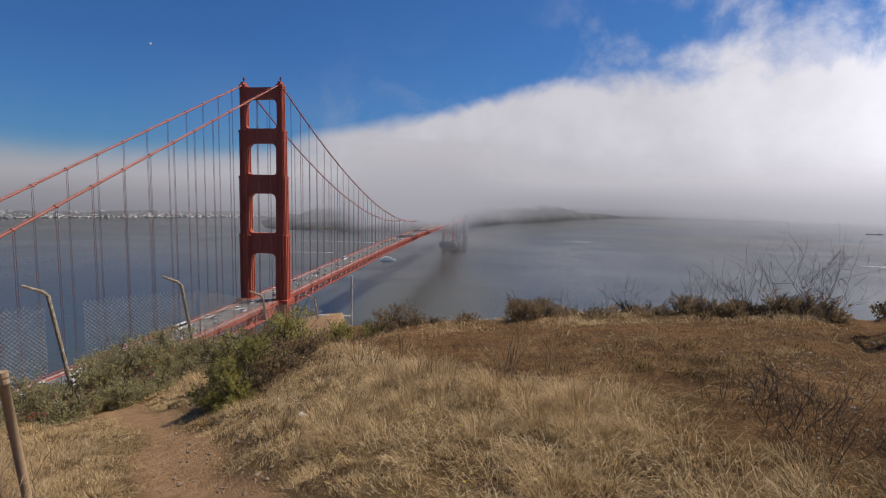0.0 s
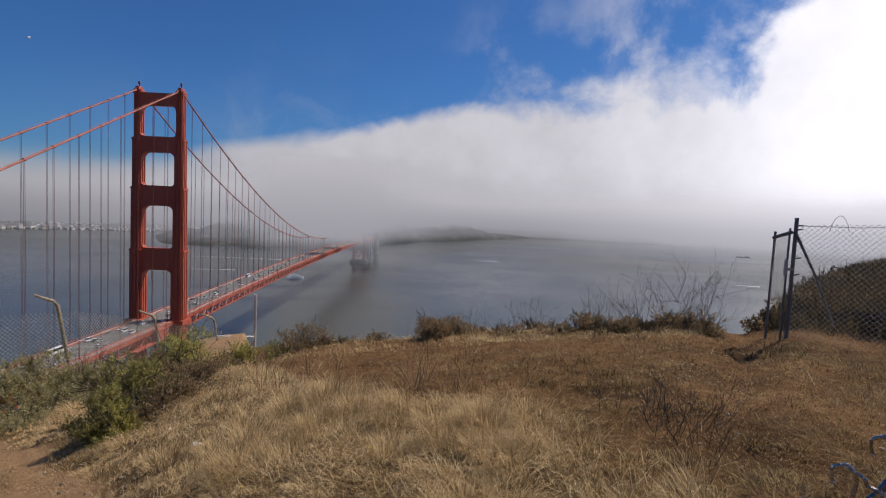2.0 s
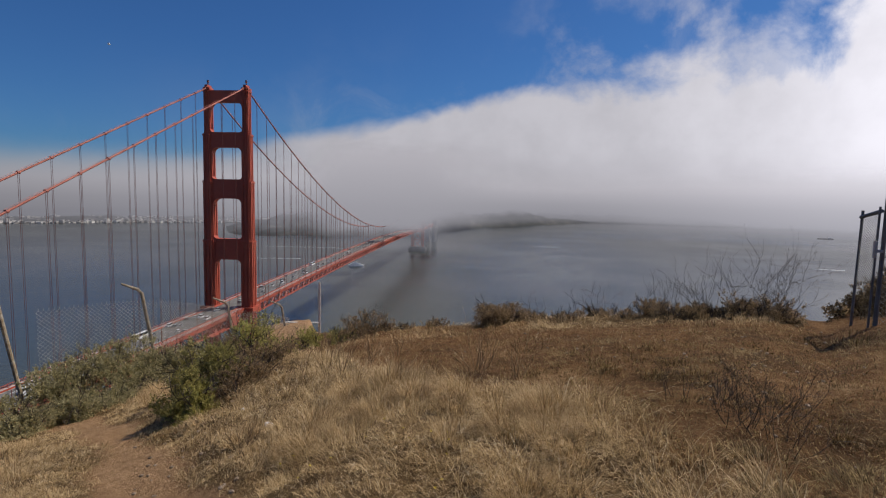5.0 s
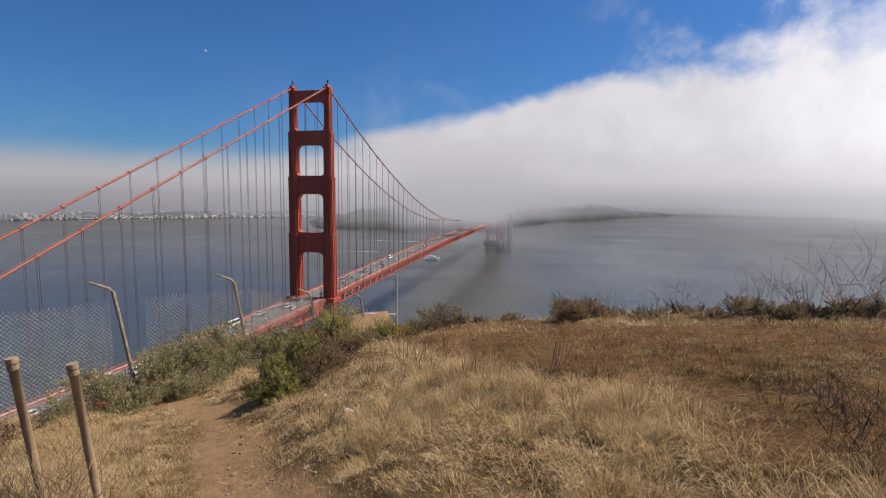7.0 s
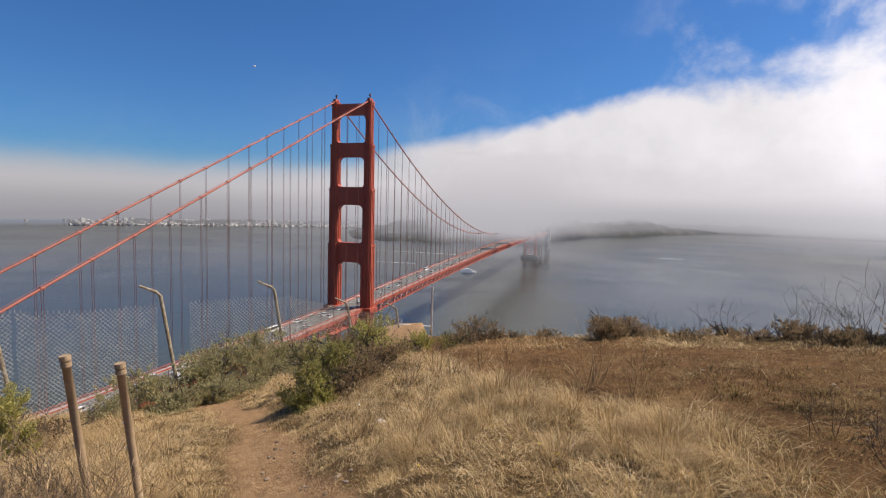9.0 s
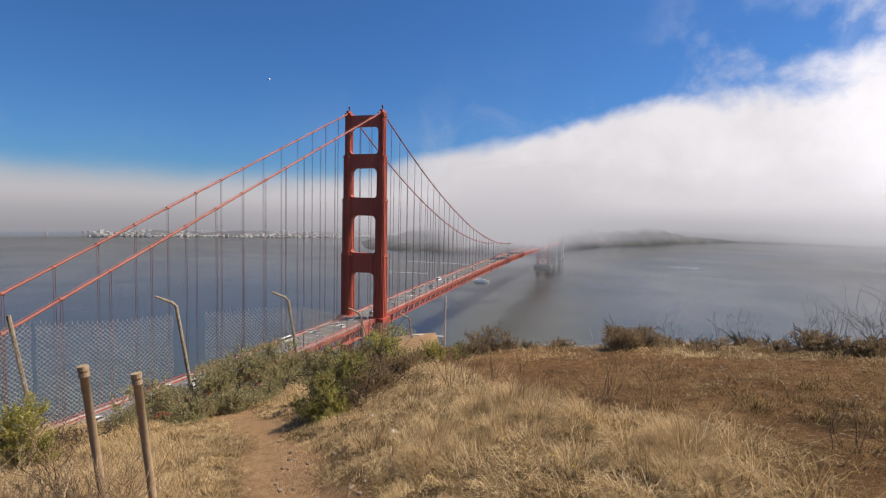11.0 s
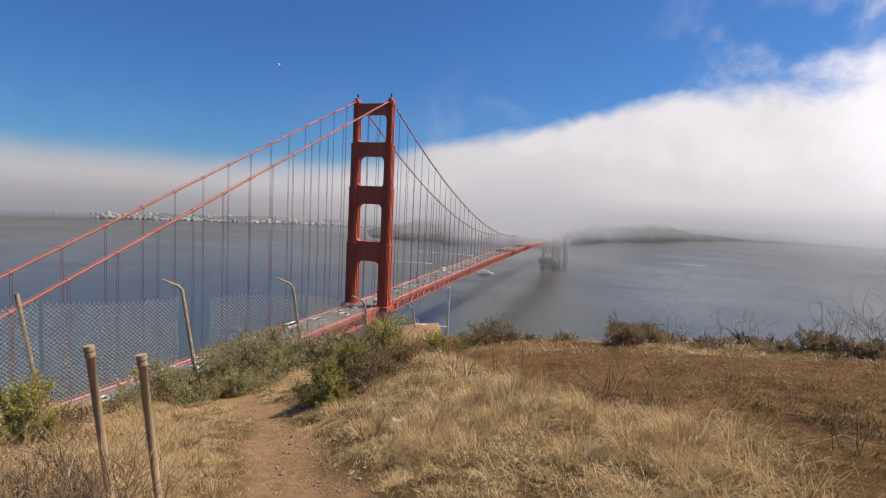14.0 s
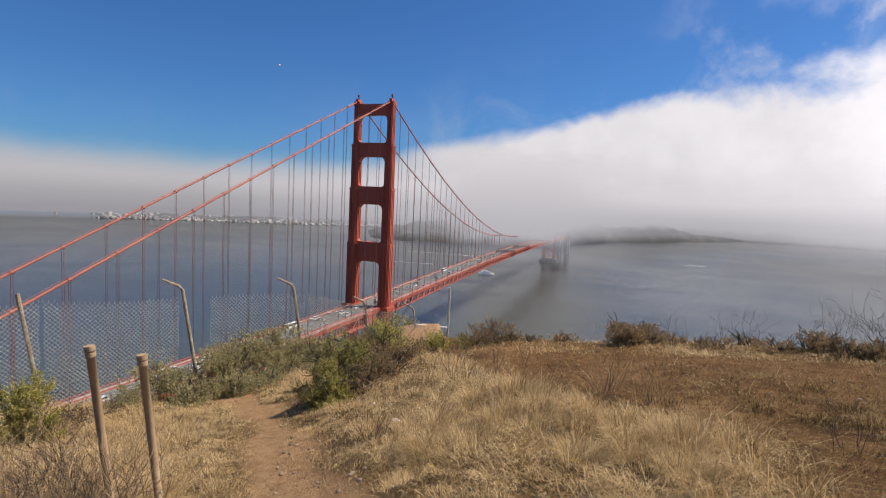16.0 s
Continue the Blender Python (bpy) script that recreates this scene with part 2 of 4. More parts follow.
def ground_material():
    """Bare earth and dry thatch; the attribute 'thatch' says how much of the soil the straw covers."""
    m = bpy.data.materials.new("hill_soil")
    m.use_nodes = True
    node, put, calc, mix, ramp, noise_at, span = shader_tree(m.node_tree)
    where = node("ShaderNodeTexCoord").outputs["Object"]
    kind = node("ShaderNodeAttribute")
    kind.attribute_name = "thatch"
    wide, mid, fine = noise_at(where, 0.9, 4.0), noise_at(where, 7.0, 5.0, 0.6), noise_at(where, 60.0, 4.0, 0.7)
    grain = calc("ADD", calc("MULTIPLY", mid, 0.5), calc("MULTIPLY", fine, 0.5))
    soil = ramp(calc("ADD", calc("MULTIPLY", grain, 0.6), calc("MULTIPLY", wide, 0.4)),
                [(0.34, (.044, .022, .009)), (0.46, (.140, .073, .029)), (0.56, (.235, .128, .053)), (0.67, (.41, .255, .125))])
    straw = ramp(grain, [(0.3, (.060, .036, .016)), (0.5, (.17, .108, .048)), (0.7, (.36, .24, .12))])
    f = span(calc("ADD", kind.outputs["Fac"], calc("MULTIPLY", calc("SUBTRACT", mid, 0.5), 1.2)), 0.3, 0.7)
    b = node("ShaderNodeBsdfPrincipled")
    dusty = node("ShaderNodeAttribute")
    dusty.attribute_name = "dust"
    dust = ramp(grain, [(0.3, (.28, .162, .078)), (0.5, (.46, .28, .142)), (0.7, (.60, .40, .225))])
    soil = mix(calc("MULTIPLY", dusty.outputs["Fac"], 0.85), soil, dust)
    stony = node("ShaderNodeAttribute")
    stony.attribute_name = "rock"
    stone = ramp(grain, [(0.3, (.024, .018, .013)), (0.5, (.062, .046, .030)), (0.7, (.14, .105, .068))])
    g = span(calc("ADD", stony.outputs["Fac"], calc("MULTIPLY", calc("SUBTRACT", mid, 0.5), 0.8)), 0.3, 0.7)
    put(b.inputs["Base Color"], mix(g, mix(f, soil, straw), stone))
    b.inputs["Roughness"].default_value = 0.95
    b.inputs["Specular IOR Level"].default_value = 0.1
    h = node("ShaderNodeBump")
    h.inputs["Strength"].default_value = 1.0
    h.inputs["Distance"].default_value = 0.07
    put(h.inputs["Height"], calc("ADD", mid, calc("MULTIPLY", fine, 0.6)))
    put(b.inputs["Normal"], h.outputs[0])
    put(node("ShaderNodeOutputMaterial").inputs[0], b.outputs[0])
    return m


def fog_material(name, thick, base, lift, side):
    """Sea fog as a self-glowing sheet: see-through near the water, dense above. base, lift: heights over the water
    between which it thickens.
    """
    m = bpy.data.materials.new(name)
    m.use_nodes = True
    node, put, calc, mix, ramp, noise_at, span = shader_tree(m.node_tree)
    where = node("ShaderNodeTexCoord").outputs["Object"]
    sep = node("ShaderNodeSeparateXYZ")
    put(sep.inputs[0], where)
    x, y, z = sep.outputs
    rag = noise_at(where, 0.006, 5.0, 0.6)
    height = calc("ADD", z, calc("MULTIPLY", calc("SUBTRACT", rag, 0.5), 40.0))
    dense = calc("MULTIPLY", span(height, base, lift, thick[0], thick[1]), span(height, lift + side[2], lift + side[3], 1.0, 0.0))
    dense = calc("MULTIPLY", dense, span(z, -2.0, side[6] if len(side) > 6 else 20.0, 0.0, 1.0))
    # thinner towards the open bay in the east
    bearing = calc("MULTIPLY", calc("DIVIDE", x, calc("MAXIMUM", y, 1.0)), -1.0)
    east = calc("MULTIPLY", span(bearing, side[0], side[1], 0.0, 1.0), span(bearing, side[4], side[5], 0.0, 1.0)) if len(side) > 4 else 1.0
    # painted light: the sheet glows, brighter towards the sun and with height
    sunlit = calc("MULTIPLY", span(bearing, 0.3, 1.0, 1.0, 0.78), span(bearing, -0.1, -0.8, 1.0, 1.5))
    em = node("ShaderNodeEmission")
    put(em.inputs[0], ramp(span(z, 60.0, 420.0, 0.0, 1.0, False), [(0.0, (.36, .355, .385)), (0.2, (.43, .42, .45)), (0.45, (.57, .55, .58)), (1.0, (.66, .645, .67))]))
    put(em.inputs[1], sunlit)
    clear = node("ShaderNodeBsdfTransparent")
    both = node("ShaderNodeMixShader")
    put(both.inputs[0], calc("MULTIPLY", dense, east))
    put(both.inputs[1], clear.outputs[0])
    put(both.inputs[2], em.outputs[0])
    put(node("ShaderNodeOutputMaterial").inputs[0], both.outputs[0])
    return m


# ---- mesh helpers ----
class Build:
    """Collects boxes, bars and tubes into one mesh."""

    def __init__(self):
        self.v, self.f = [], []

    def box(self, lo, hi):
        n = len(self.v)
        self.v += [(x, y, z) for z in (lo[2], hi[2]) for x, y in ((lo[0], lo[1]), (hi[0], lo[1]), (hi[0], hi[1]), (lo[0], hi[1]))]
        self.f += [tuple(n + i for i in q) for q in ((3, 2, 1, 0), (4, 5, 6, 7), (0, 1, 5, 4), (1, 2, 6, 5), (2, 3, 7, 6), (3, 0, 4, 7))]

    def prism(self, ring, axis_lo, axis_hi):
        """ring: (x, y) points counter-clockwise, raised from z lo to z hi"""
        n, k = len(self.v), len(ring)
        self.v += [(x, y, axis_lo) for x, y in ring] + [(x, y, axis_hi) for x, y in ring]
        self.f += [tuple(range(n + k - 1, n - 1, -1)), tuple(range(n + k, n + 2 * k))]
        self.f += [(n + i, n + (i + 1) % k, n + k + (i + 1) % k, n + k + i) for i in range(k)]

    def tube(self, points, radii, sides=6, cap=True):
        pts = [Vector(p) for p in points]
        if isinstance(radii, (int, float)):
            radii = [radii] * len(pts)
        n = len(self.v)
        for i, p in enumerate(pts):
            d = (pts[min(i + 1, len(pts) - 1)] - pts[max(i - 1, 0)]).normalized()
            a = d.cross(Vector((0, 0, 1)) if abs(d.z) < 0.95 else Vector((1, 0, 0))).normalized()
            b = d.cross(a)
            for s in range(sides):
                w = 2 * math.pi * s / sides
                self.v.append(tuple(p + radii[i] * (math.cos(w) * a + math.sin(w) * b)))
        for i in range(len(pts) - 1):
            for s in range(sides):
                t = (s + 1) % sides
                self.f.append((n + i * sides + s, n + i * sides + t, n + (i + 1) * sides + t, n + (i + 1) * sides + s))
        if cap:
            self.f.append(tuple(n + s for s in range(sides)))
            self.f.append(tuple(n + (len(pts) - 1) * sides + s for s in reversed(range(sides))))

    def mesh(self, name, mat, smooth=False):
        me = bpy.data.meshes.new(name)
        me.from_pydata(self.v, [], self.f)
        me.materials.append(mat)
        if smooth:
            me.polygons.foreach_set("use_smooth", [True] * len(me.polygons))
        me.update()
        return me


def part(name, build, mat, parent=None, label="", at=None, smooth=False):
    ob = new(name, build.mesh(name, mat, smooth) if isinstance(build, Build) else build)
    if parent is not None:
        ob.parent = parent
    if at is not None:
        ob.matrix_basis = at
    return tagged(ob, label)


def thing(name, at, label, category, group="", kind=""):
    ob = new(name)
    ob.matrix_basis = at
    ob.empty_display_size = 0.2
    return tagged(ob, label, category, group, kind)


def numpy_mesh(name, verts, faces, mat):
    """verts (n, 3), faces (m, k) arrays"""
    me = bpy.data.meshes.new(name)
    k = faces.shape[1]
    me.vertices.add(len(verts))
    me.vertices.foreach_set("co", verts.astype(np.float32).ravel())
    me.loops.add(faces.size)
    me.loops.foreach_set("vertex_index", faces.astype(np.int32).ravel())
    me.polygons.add(len(faces))
    me.polygons.foreach_set("loop_start", np.arange(0, faces.size, k, dtype=np.int32))
    me.polygons.foreach_set("loop_total", np.full(len(faces), k, dtype=np.int32))
    me.materials.append(mat)
    me.update(calc_edges=True)
    return me


# ---- the hill: azimuth, distance of its brow, slope from the eye down to the brow ----
BROW = np.array([(-180, 30, -.05), (-90, 28, -.005), (-60, 27, -.012), (-50, 26, -.02), (-45.7, 24, -.030), (-43.7, 23, -.034), (-41.8, 22, -.043), (-40.4, 20.5, -.050), (-39, 19, -.063), (-37.8, 17.5, -.078), (-36.1, 15.5, -.104),
                 (-34.1, 13.0, -.140), (-32.4, 10.8, -.176), (-31.4, 10.4, -.178), (-28, 10, -.180), (-24, 10, -.185), (-19, 10.3, -.195), (-12.5, 10.5, -.209), (-6, 10.6, -.225),
                 (0, 10.8, -.238), (5.5, 11, -.244), (11.5, 11.5, -.246), (16, 12.5, -.254), (20, 13.5, -.262), (24, 14.2, -.276), (28, 14.5, -.294),
                 (31, 14, -.322), (36, 12.5, -.351), (43, 11, -.374), (51, 10, -.386), (60, 9, -.394), (75, 9, -.39), (110, 14, -.25), (180, 30, -.05)])


def fractal(x, y, seed=0.0):
    """smooth value noise of two numbers, about -1 to 1"""
    total = 0.0
    for k, (fx, fy, px) in enumerate(((1.0, .37, .3), (-.62, 1.13, 1.7), (1.9, -1.3, 4.1), (2.3, 2.9, 2.2), (-4.1, 3.7, 5.3))):
        total = total + np.sin(fx * x + fy * y + px + seed * (k + 1.3)) / (1 + 0.55 * k)
    return total / 2.4


def hill(x, y):
    x, y = np.asarray(x, float), np.asarray(y, float)
    r = np.hypot(x, y)
    az = np.degrees(np.arctan2(-x, y))
    rc = np.interp(az, BROW[:, 0], BROW[:, 1])
    zc = rc * np.interp(az, BROW[:, 0], BROW[:, 2])
    rising = np.clip((zc + EYE + 0.2) / 0.6, 0, 1) * (np.abs(az) < 100)
    q = np.clip(r / rc, 0, 1) ** 1.12
    q = q * (1 - rising) + rising * np.clip((r - 9.9) / np.maximum(rc - 9.9, 1), 0, 1)
    z = -EYE + (zc + EYE) * q
    past = np.maximum(r - rc, 0)
    back = np.clip((np.abs(az) - 85) / 30, 0, 1)
    shelf = np.clip((az - 16.5) / 2, 0, 1) * np.clip((27 - az) / 3, 0, 1)
    level = np.minimum(past, 10)
    past = past - level * shelf
    drop = 0.185 * level * shelf + 0.30 * np.minimum(past, 3) + np.clip(past - 3, 0, None) * 0.80
    z = z - drop * (1 - back) + back * past * 0.15
    rough = np.clip(r / 6, 0, 1) * 0.035
    tussock = np.abs(fractal(3.1 * x + 1.5 * fractal(1.3 * x, 1.1 * y), 3.3 * y, 1.0))
    z = z + np.clip(grass_mask(x, y), 0, 1) * np.clip((r - 1.5) / 1.5, 0, 1) * 0.09 * (0.75 - 1.2 * np.minimum(tussock, .8))
    z = z + rough * fractal(1.7 * x, 1.7 * y) + np.clip(past / 20, 0, 1) * 2.2 * fractal(.16 * x, .16 * y, 2.0) + np.clip(past / 60, 0, 1) * 5 * fractal(.05 * x, .05 * y, 3.0)
    return EYE + z


def path_across(x, y):
    """metres from the middle of the trodden footpath, less its half width"""
    r, az = np.hypot(x, y), np.degrees(np.arctan2(-x, y))
    mid = np.interp(r, [0, 2.6, 3.2, 4.3, 5.2, 7, 9, 11, 14], [28, 32.0, 33.6, 34.2, 35.0, 36.2, 37.5, 40, 47])
    half = np.interp(r, [0, 3, 4.5, 6, 9], [.68, .66, .54, .40, .46])
    return np.abs(np.radians(az - mid) * r) - half - 0.09 * np.sin(r * 2.3) - 0.10 * fractal(2.2 * x, 2.2 * y, 3.0)


def path_mask(x, y):
    """1 on the trodden footpath"""
    return np.clip(0.5 - path_across(x, y) / 0.45, 0, 1)


def grass_mask(x, y):
    """how densely dry grass grows, 0 to 1"""
    r, az = np.hypot(x, y), np.degrees(np.arctan2(-x, y))
    reach = np.interp(az, [-180, -110, -60, -36, -28, -20, -12, -4, 4, 12, 18, 24, 60, 110, 180], [9, 6, 2.6, 3.6, 4.4, 5.1, 5.6, 6.0, 6.3, 7.2, 9.6, 13, 14, 12, 9])
    near = np.clip((reach + 0.7 * fractal(1.3 * x, 1.3 * y, 5.0) - r) / 1.3, 0, 1)
    right = np.interp(az, [-180, -110, -50, -34, -22, -14, -8], [1.0, .5, .16, .28, .48, .75, 1.0])
    brow = np.interp(az, [-31, -28, -6, -3.5, 10], [.0, .62, .62, .10, .06]) * np.clip((r - 8.9) / 0.6, 0, 1) * np.clip((12 - r) / 0.6, 0, 1)
    return np.clip(np.maximum(near * right, brow), 0, 1) * (1 - path_mask(x, y))


def build_hill():
    az = np.concatenate([np.linspace(-180, -62, 50, endpoint=False), np.linspace(-62, 70, 441), np.linspace(72, 180, 40, endpoint=False)])
    rr = np.concatenate([[0.0005], np.linspace(0.4, 14, 170), 14 * 1.06 ** np.arange(1, 58)])
    a, r = np.meshgrid(np.radians(az), rr)
    x, y = 0.11 - np.sin(a) * r, np.cos(a) * r - 0.07
    z = np.maximum(hill(x, y), WATER - 6)
    n, k = len(rr), len(az)
    idx = np.arange(n * k).reshape(n, k)
    nxt = np.roll(idx, -1, axis=1)
    faces = np.stack([idx[:-1], nxt[:-1], nxt[1:], idx[1:]], -1).reshape(-1, 4)
    verts = np.stack([x, y, z], -1).reshape(-1, 3)
    me = numpy_mesh("ground", verts, faces[:, ::-1], ground_material())
    thatch = np.clip(grass_mask(x, y) * 0.9 + 0.12, 0, 1)
    at = me.attributes.new("thatch", "FLOAT", "POINT")
    at.data.foreach_set("value", thatch.astype(np.float32).ravel())
    bearing, far = np.degrees(np.arctan2(-x, y)), np.hypot(x, y)
    rock = np.clip((-33.6 - bearing) / 1.5, 0, 1) * np.clip((far - 10.2 - 0.8 * fractal(x, y, 6.0)) / 1.5, 0, 1)
    rock = np.maximum(rock, np.clip((far - 26) / 20, 0, 1) * 0.7)
    at = me.attributes.new("dust", "FLOAT", "POINT")
    lookout = np.clip((bearing - 15.5) / 1.5, 0, 1) * np.clip((27 - bearing) / 2, 0, 1) * np.clip((far - 12.6) / 1, 0, 1) * np.clip((26 - far) / 3, 0, 1)
    rock = rock * (1 - lookout)
    at.data.foreach_set("value", np.maximum(path_mask(x, y), lookout).astype(np.float32).ravel())
    at = me.attributes.new("rock", "FLOAT", "POINT")
    at.data.foreach_set("value", rock.astype(np.float32).ravel())
    me.polygons.foreach_set("use_smooth", [True] * len(me.polygons))
    me.update()
    tagged(new("ground", me), "brown earth headland with dry thatch and a footpath", "ground", kind="structure")


build_hill()


def build_water():
    k, rr = 96, np.array([20, 120, 300, 600, 1000, 1700, 2800, 4600, 9000.0])
    a, r = np.meshgrid(np.linspace(0, 2 * math.pi, k, endpoint=False), rr)
    verts = np.stack([np.sin(a) * r, np.cos(a) * r, np.full_like(a, WATER)], -1).reshape(-1, 3)
    idx = np.arange(len(rr) * k).reshape(len(rr), k)
    nxt = np.roll(idx, -1, axis=1)
    faces = np.stack([idx[:-1], idx[1:], nxt[1:], nxt[:-1]], -1).reshape(-1, 4)
    tagged(new("water", numpy_mesh("water", verts, faces, water_material())), "calm grey-blue strait water with faint ripples", "water", kind="structure")


build_water()


# ---- fog and far shore ----
def shore_recede(az, reach):
    """how far the wooded shore draws back towards the ocean"""
    return reach * max(0.0, min(1.0, (6 - az) / 18)) ** 0.8


def fog_sheet(radius, lo, hi, az0, az1, mat, along_shore=0.0):
    rows, cols = 14, 60
    v, f = [], []
    for j in range(rows + 1):
        for i in range(cols + 1):
            az = az0 + (az1 - az0) * i / cols
            a, far = radians(az), radius + shore_recede(az, along_shore)
            v.append((-math.sin(a) * far, math.cos(a) * far, lo + (hi - lo) * j / rows))
    for j in range(rows):
        for i in range(cols):
            n = j * (cols + 1) + i
            f.append((n, n + 1, n + cols + 2, n + cols + 1))
    me = numpy_mesh("backdrop", np.array(v), np.array(f), mat)
    ob = new("backdrop", me)
    ob.location.z = WATER
    return tagged(ob, "self-glowing sheet that paints grey sea fog over the strait", "fog", kind="structure")


# glowing see-through sheets that paint haze over bridge, water and shore
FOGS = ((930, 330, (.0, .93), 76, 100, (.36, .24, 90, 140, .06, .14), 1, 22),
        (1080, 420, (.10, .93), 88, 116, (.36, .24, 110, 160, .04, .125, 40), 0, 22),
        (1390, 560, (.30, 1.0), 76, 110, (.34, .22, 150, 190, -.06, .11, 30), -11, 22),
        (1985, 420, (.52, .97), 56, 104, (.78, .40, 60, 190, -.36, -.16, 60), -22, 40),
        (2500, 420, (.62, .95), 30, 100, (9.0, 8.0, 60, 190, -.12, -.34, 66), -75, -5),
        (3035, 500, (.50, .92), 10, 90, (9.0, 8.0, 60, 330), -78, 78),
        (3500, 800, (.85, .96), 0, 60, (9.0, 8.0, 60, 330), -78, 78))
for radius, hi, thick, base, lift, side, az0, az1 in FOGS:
    fog_sheet(radius, 0, hi, az0, az1, fog_material("glowing_sea_fog", thick, base, lift, side), 1640.0 if radius == 1985 else 1000.0 if radius > 3000 else 0.0)


def far_land(name, az0, az1, r0, r1, tall, label, seed, recede=0.0):
    k, n = 120, 16
    a, q = np.meshgrid(np.linspace(az0, az1, k), np.linspace(0, 1, n))
    away = recede * np.clip((6 - a) / (6 - az0), 0, 1) ** 0.8
    r = r0 + away + (r1 - r0) * q * (1 - away / 2600) + 40 * fractal(a * 1.1, a * .4, seed) * (1 - q)
    x, y = -np.sin(np.radians(a)) * r, np.cos(np.radians(a)) * r
    ends = np.clip((a - az0) / (0.2 * (az1 - az0)), 0, 1) * np.clip((az1 - a) / (0.16 * (az1 - az0)), 0, 1)
    z = -4 + (4 + tall) * ends * np.clip(q * 1.6, 0, 1) ** 0.8 * (0.75 + 0.3 * fractal(x * .011, y * .008, seed) + 0.12 * fractal(x * .05, y * .04, seed))
    idx = np.arange(n * k).reshape(n, k)
    faces = np.stack([idx[:-1, :-1], idx[:-1, 1:], idx[1:, 1:], idx[1:, :-1]], -1).reshape(-1, 4)
    ob = new(name, numpy_mesh(name, np.stack([x, y, z], -1).reshape(-1, 3), faces[:, ::-1], FARLAND))
    ob.location.z = WATER
    return tagged(ob, label, "hills", kind="structure")


far_land("backdrop", -12, 27, 2060, 2700, 88, "dark wooded shore under the fog", 1.0, 1866)
far_land("backdrop", -26, -2, 4060, 4300, 66, "distant dim coast sinking into fog", 2.0)
far_land("backdrop", 12, 53, 3060, 3440, 26, "low far city shore", 3.0)


def city():
    rng = random.Random(4)
    b = Build()
    for i in range(1500):
        az = rng.choice((rng.uniform(13, 52), rng.gauss(38, 5), rng.gauss(24, 5)))
        r = rng.uniform(3070, 3380)
        p = compass(az, r)
        w, d, h = rng.uniform(3, 11), rng.uniform(4, 12), rng.uniform(3, 8) + (rng.random() < .025) * rng.uniform(4, 14)
        base = max(0, (r - 3090) / 300) * 17
        b.box((p.x - w, p.y - d, base - 8), (p.x + w, p.y + d, base + h))
    ob = new("city_buildings", b.mesh("city_buildings", CITY))
    ob.location.z = WATER
    tagged(ob, "pale crowded houses along the far shore", "city", kind="stuff")


city()


# ---- the suspension bridge, in its own axes: x west, y south, z over the water ----
def main_z(y):
    mid = 99.0
    return mid + (TOP - mid) * ((y - SPAN / 2) / (SPAN / 2)) ** 2


def north_z(y):
    return TOP + 0.432 * y


def south_z(y):
    return TOP - 0.432 * (y - SPAN)


def deck_z(y):
    if y < 0:
        return DECK + 0.016 * -y * -0.3
    if y > SPAN:
        return DECK - 0.01 * (y - SPAN)
    return DECK + 7.0 * (1 - ((y - SPAN / 2) / (SPAN / 2)) ** 2)


# lower edge, upper edge, half-gap between the legs, leg across, leg along
TIERS = ((4.0, 115.6, 9.7, 8.6, 9.8), (115.6, 158.2, 10.4, 7.4, 8.6), (158.2, 191.4, 10.95, 6.3, 7.6), (191.4, 222.0, 11.8, 4.5, 6.6))
# lower edge, upper edge, half-gap of the openings below and above
STRUTS = ((213.4, 221.5, 11.8, 0.0), (181.8, 192.4, 10.95, 11.8), (145.4, 159.2, 10.4, 10.95), (101.3, 116.4, 9.7, 10.4))


def stepped_ring(cx, half_x, half_y, notch, flute=0.0):
    """plan of a leg: stepped-in corners and, with a flute, grooves down every face"""
    n = notch
    hx, hy = half_x, half_y
    quarter = [(hx, hy - 2 * n), (hx - n, hy - 2 * n), (hx - n, hy - n), (hx - 2 * n, hy - n), (hx - 2 * n, hy)]
    if flute:
        g = hy * 0.30
        quarter = [(hx, g - 0.55), (hx - flute, g - 0.55), (hx - flute, g + 0.55), (hx, g + 0.55)] + quarter + \
                  [(hx * 0.45, hy), (hx * 0.45, hy - flute), (hx * 0.2, hy - flute), (hx * 0.2, hy)]
    ring = quarter + [(-x, y) for x, y in reversed(quarter)] + [(-x, -y) for x, y in quarter] + [(x, -y) for x, y in reversed(quarter)]
    return [(cx + x, y) for x, y in ring]


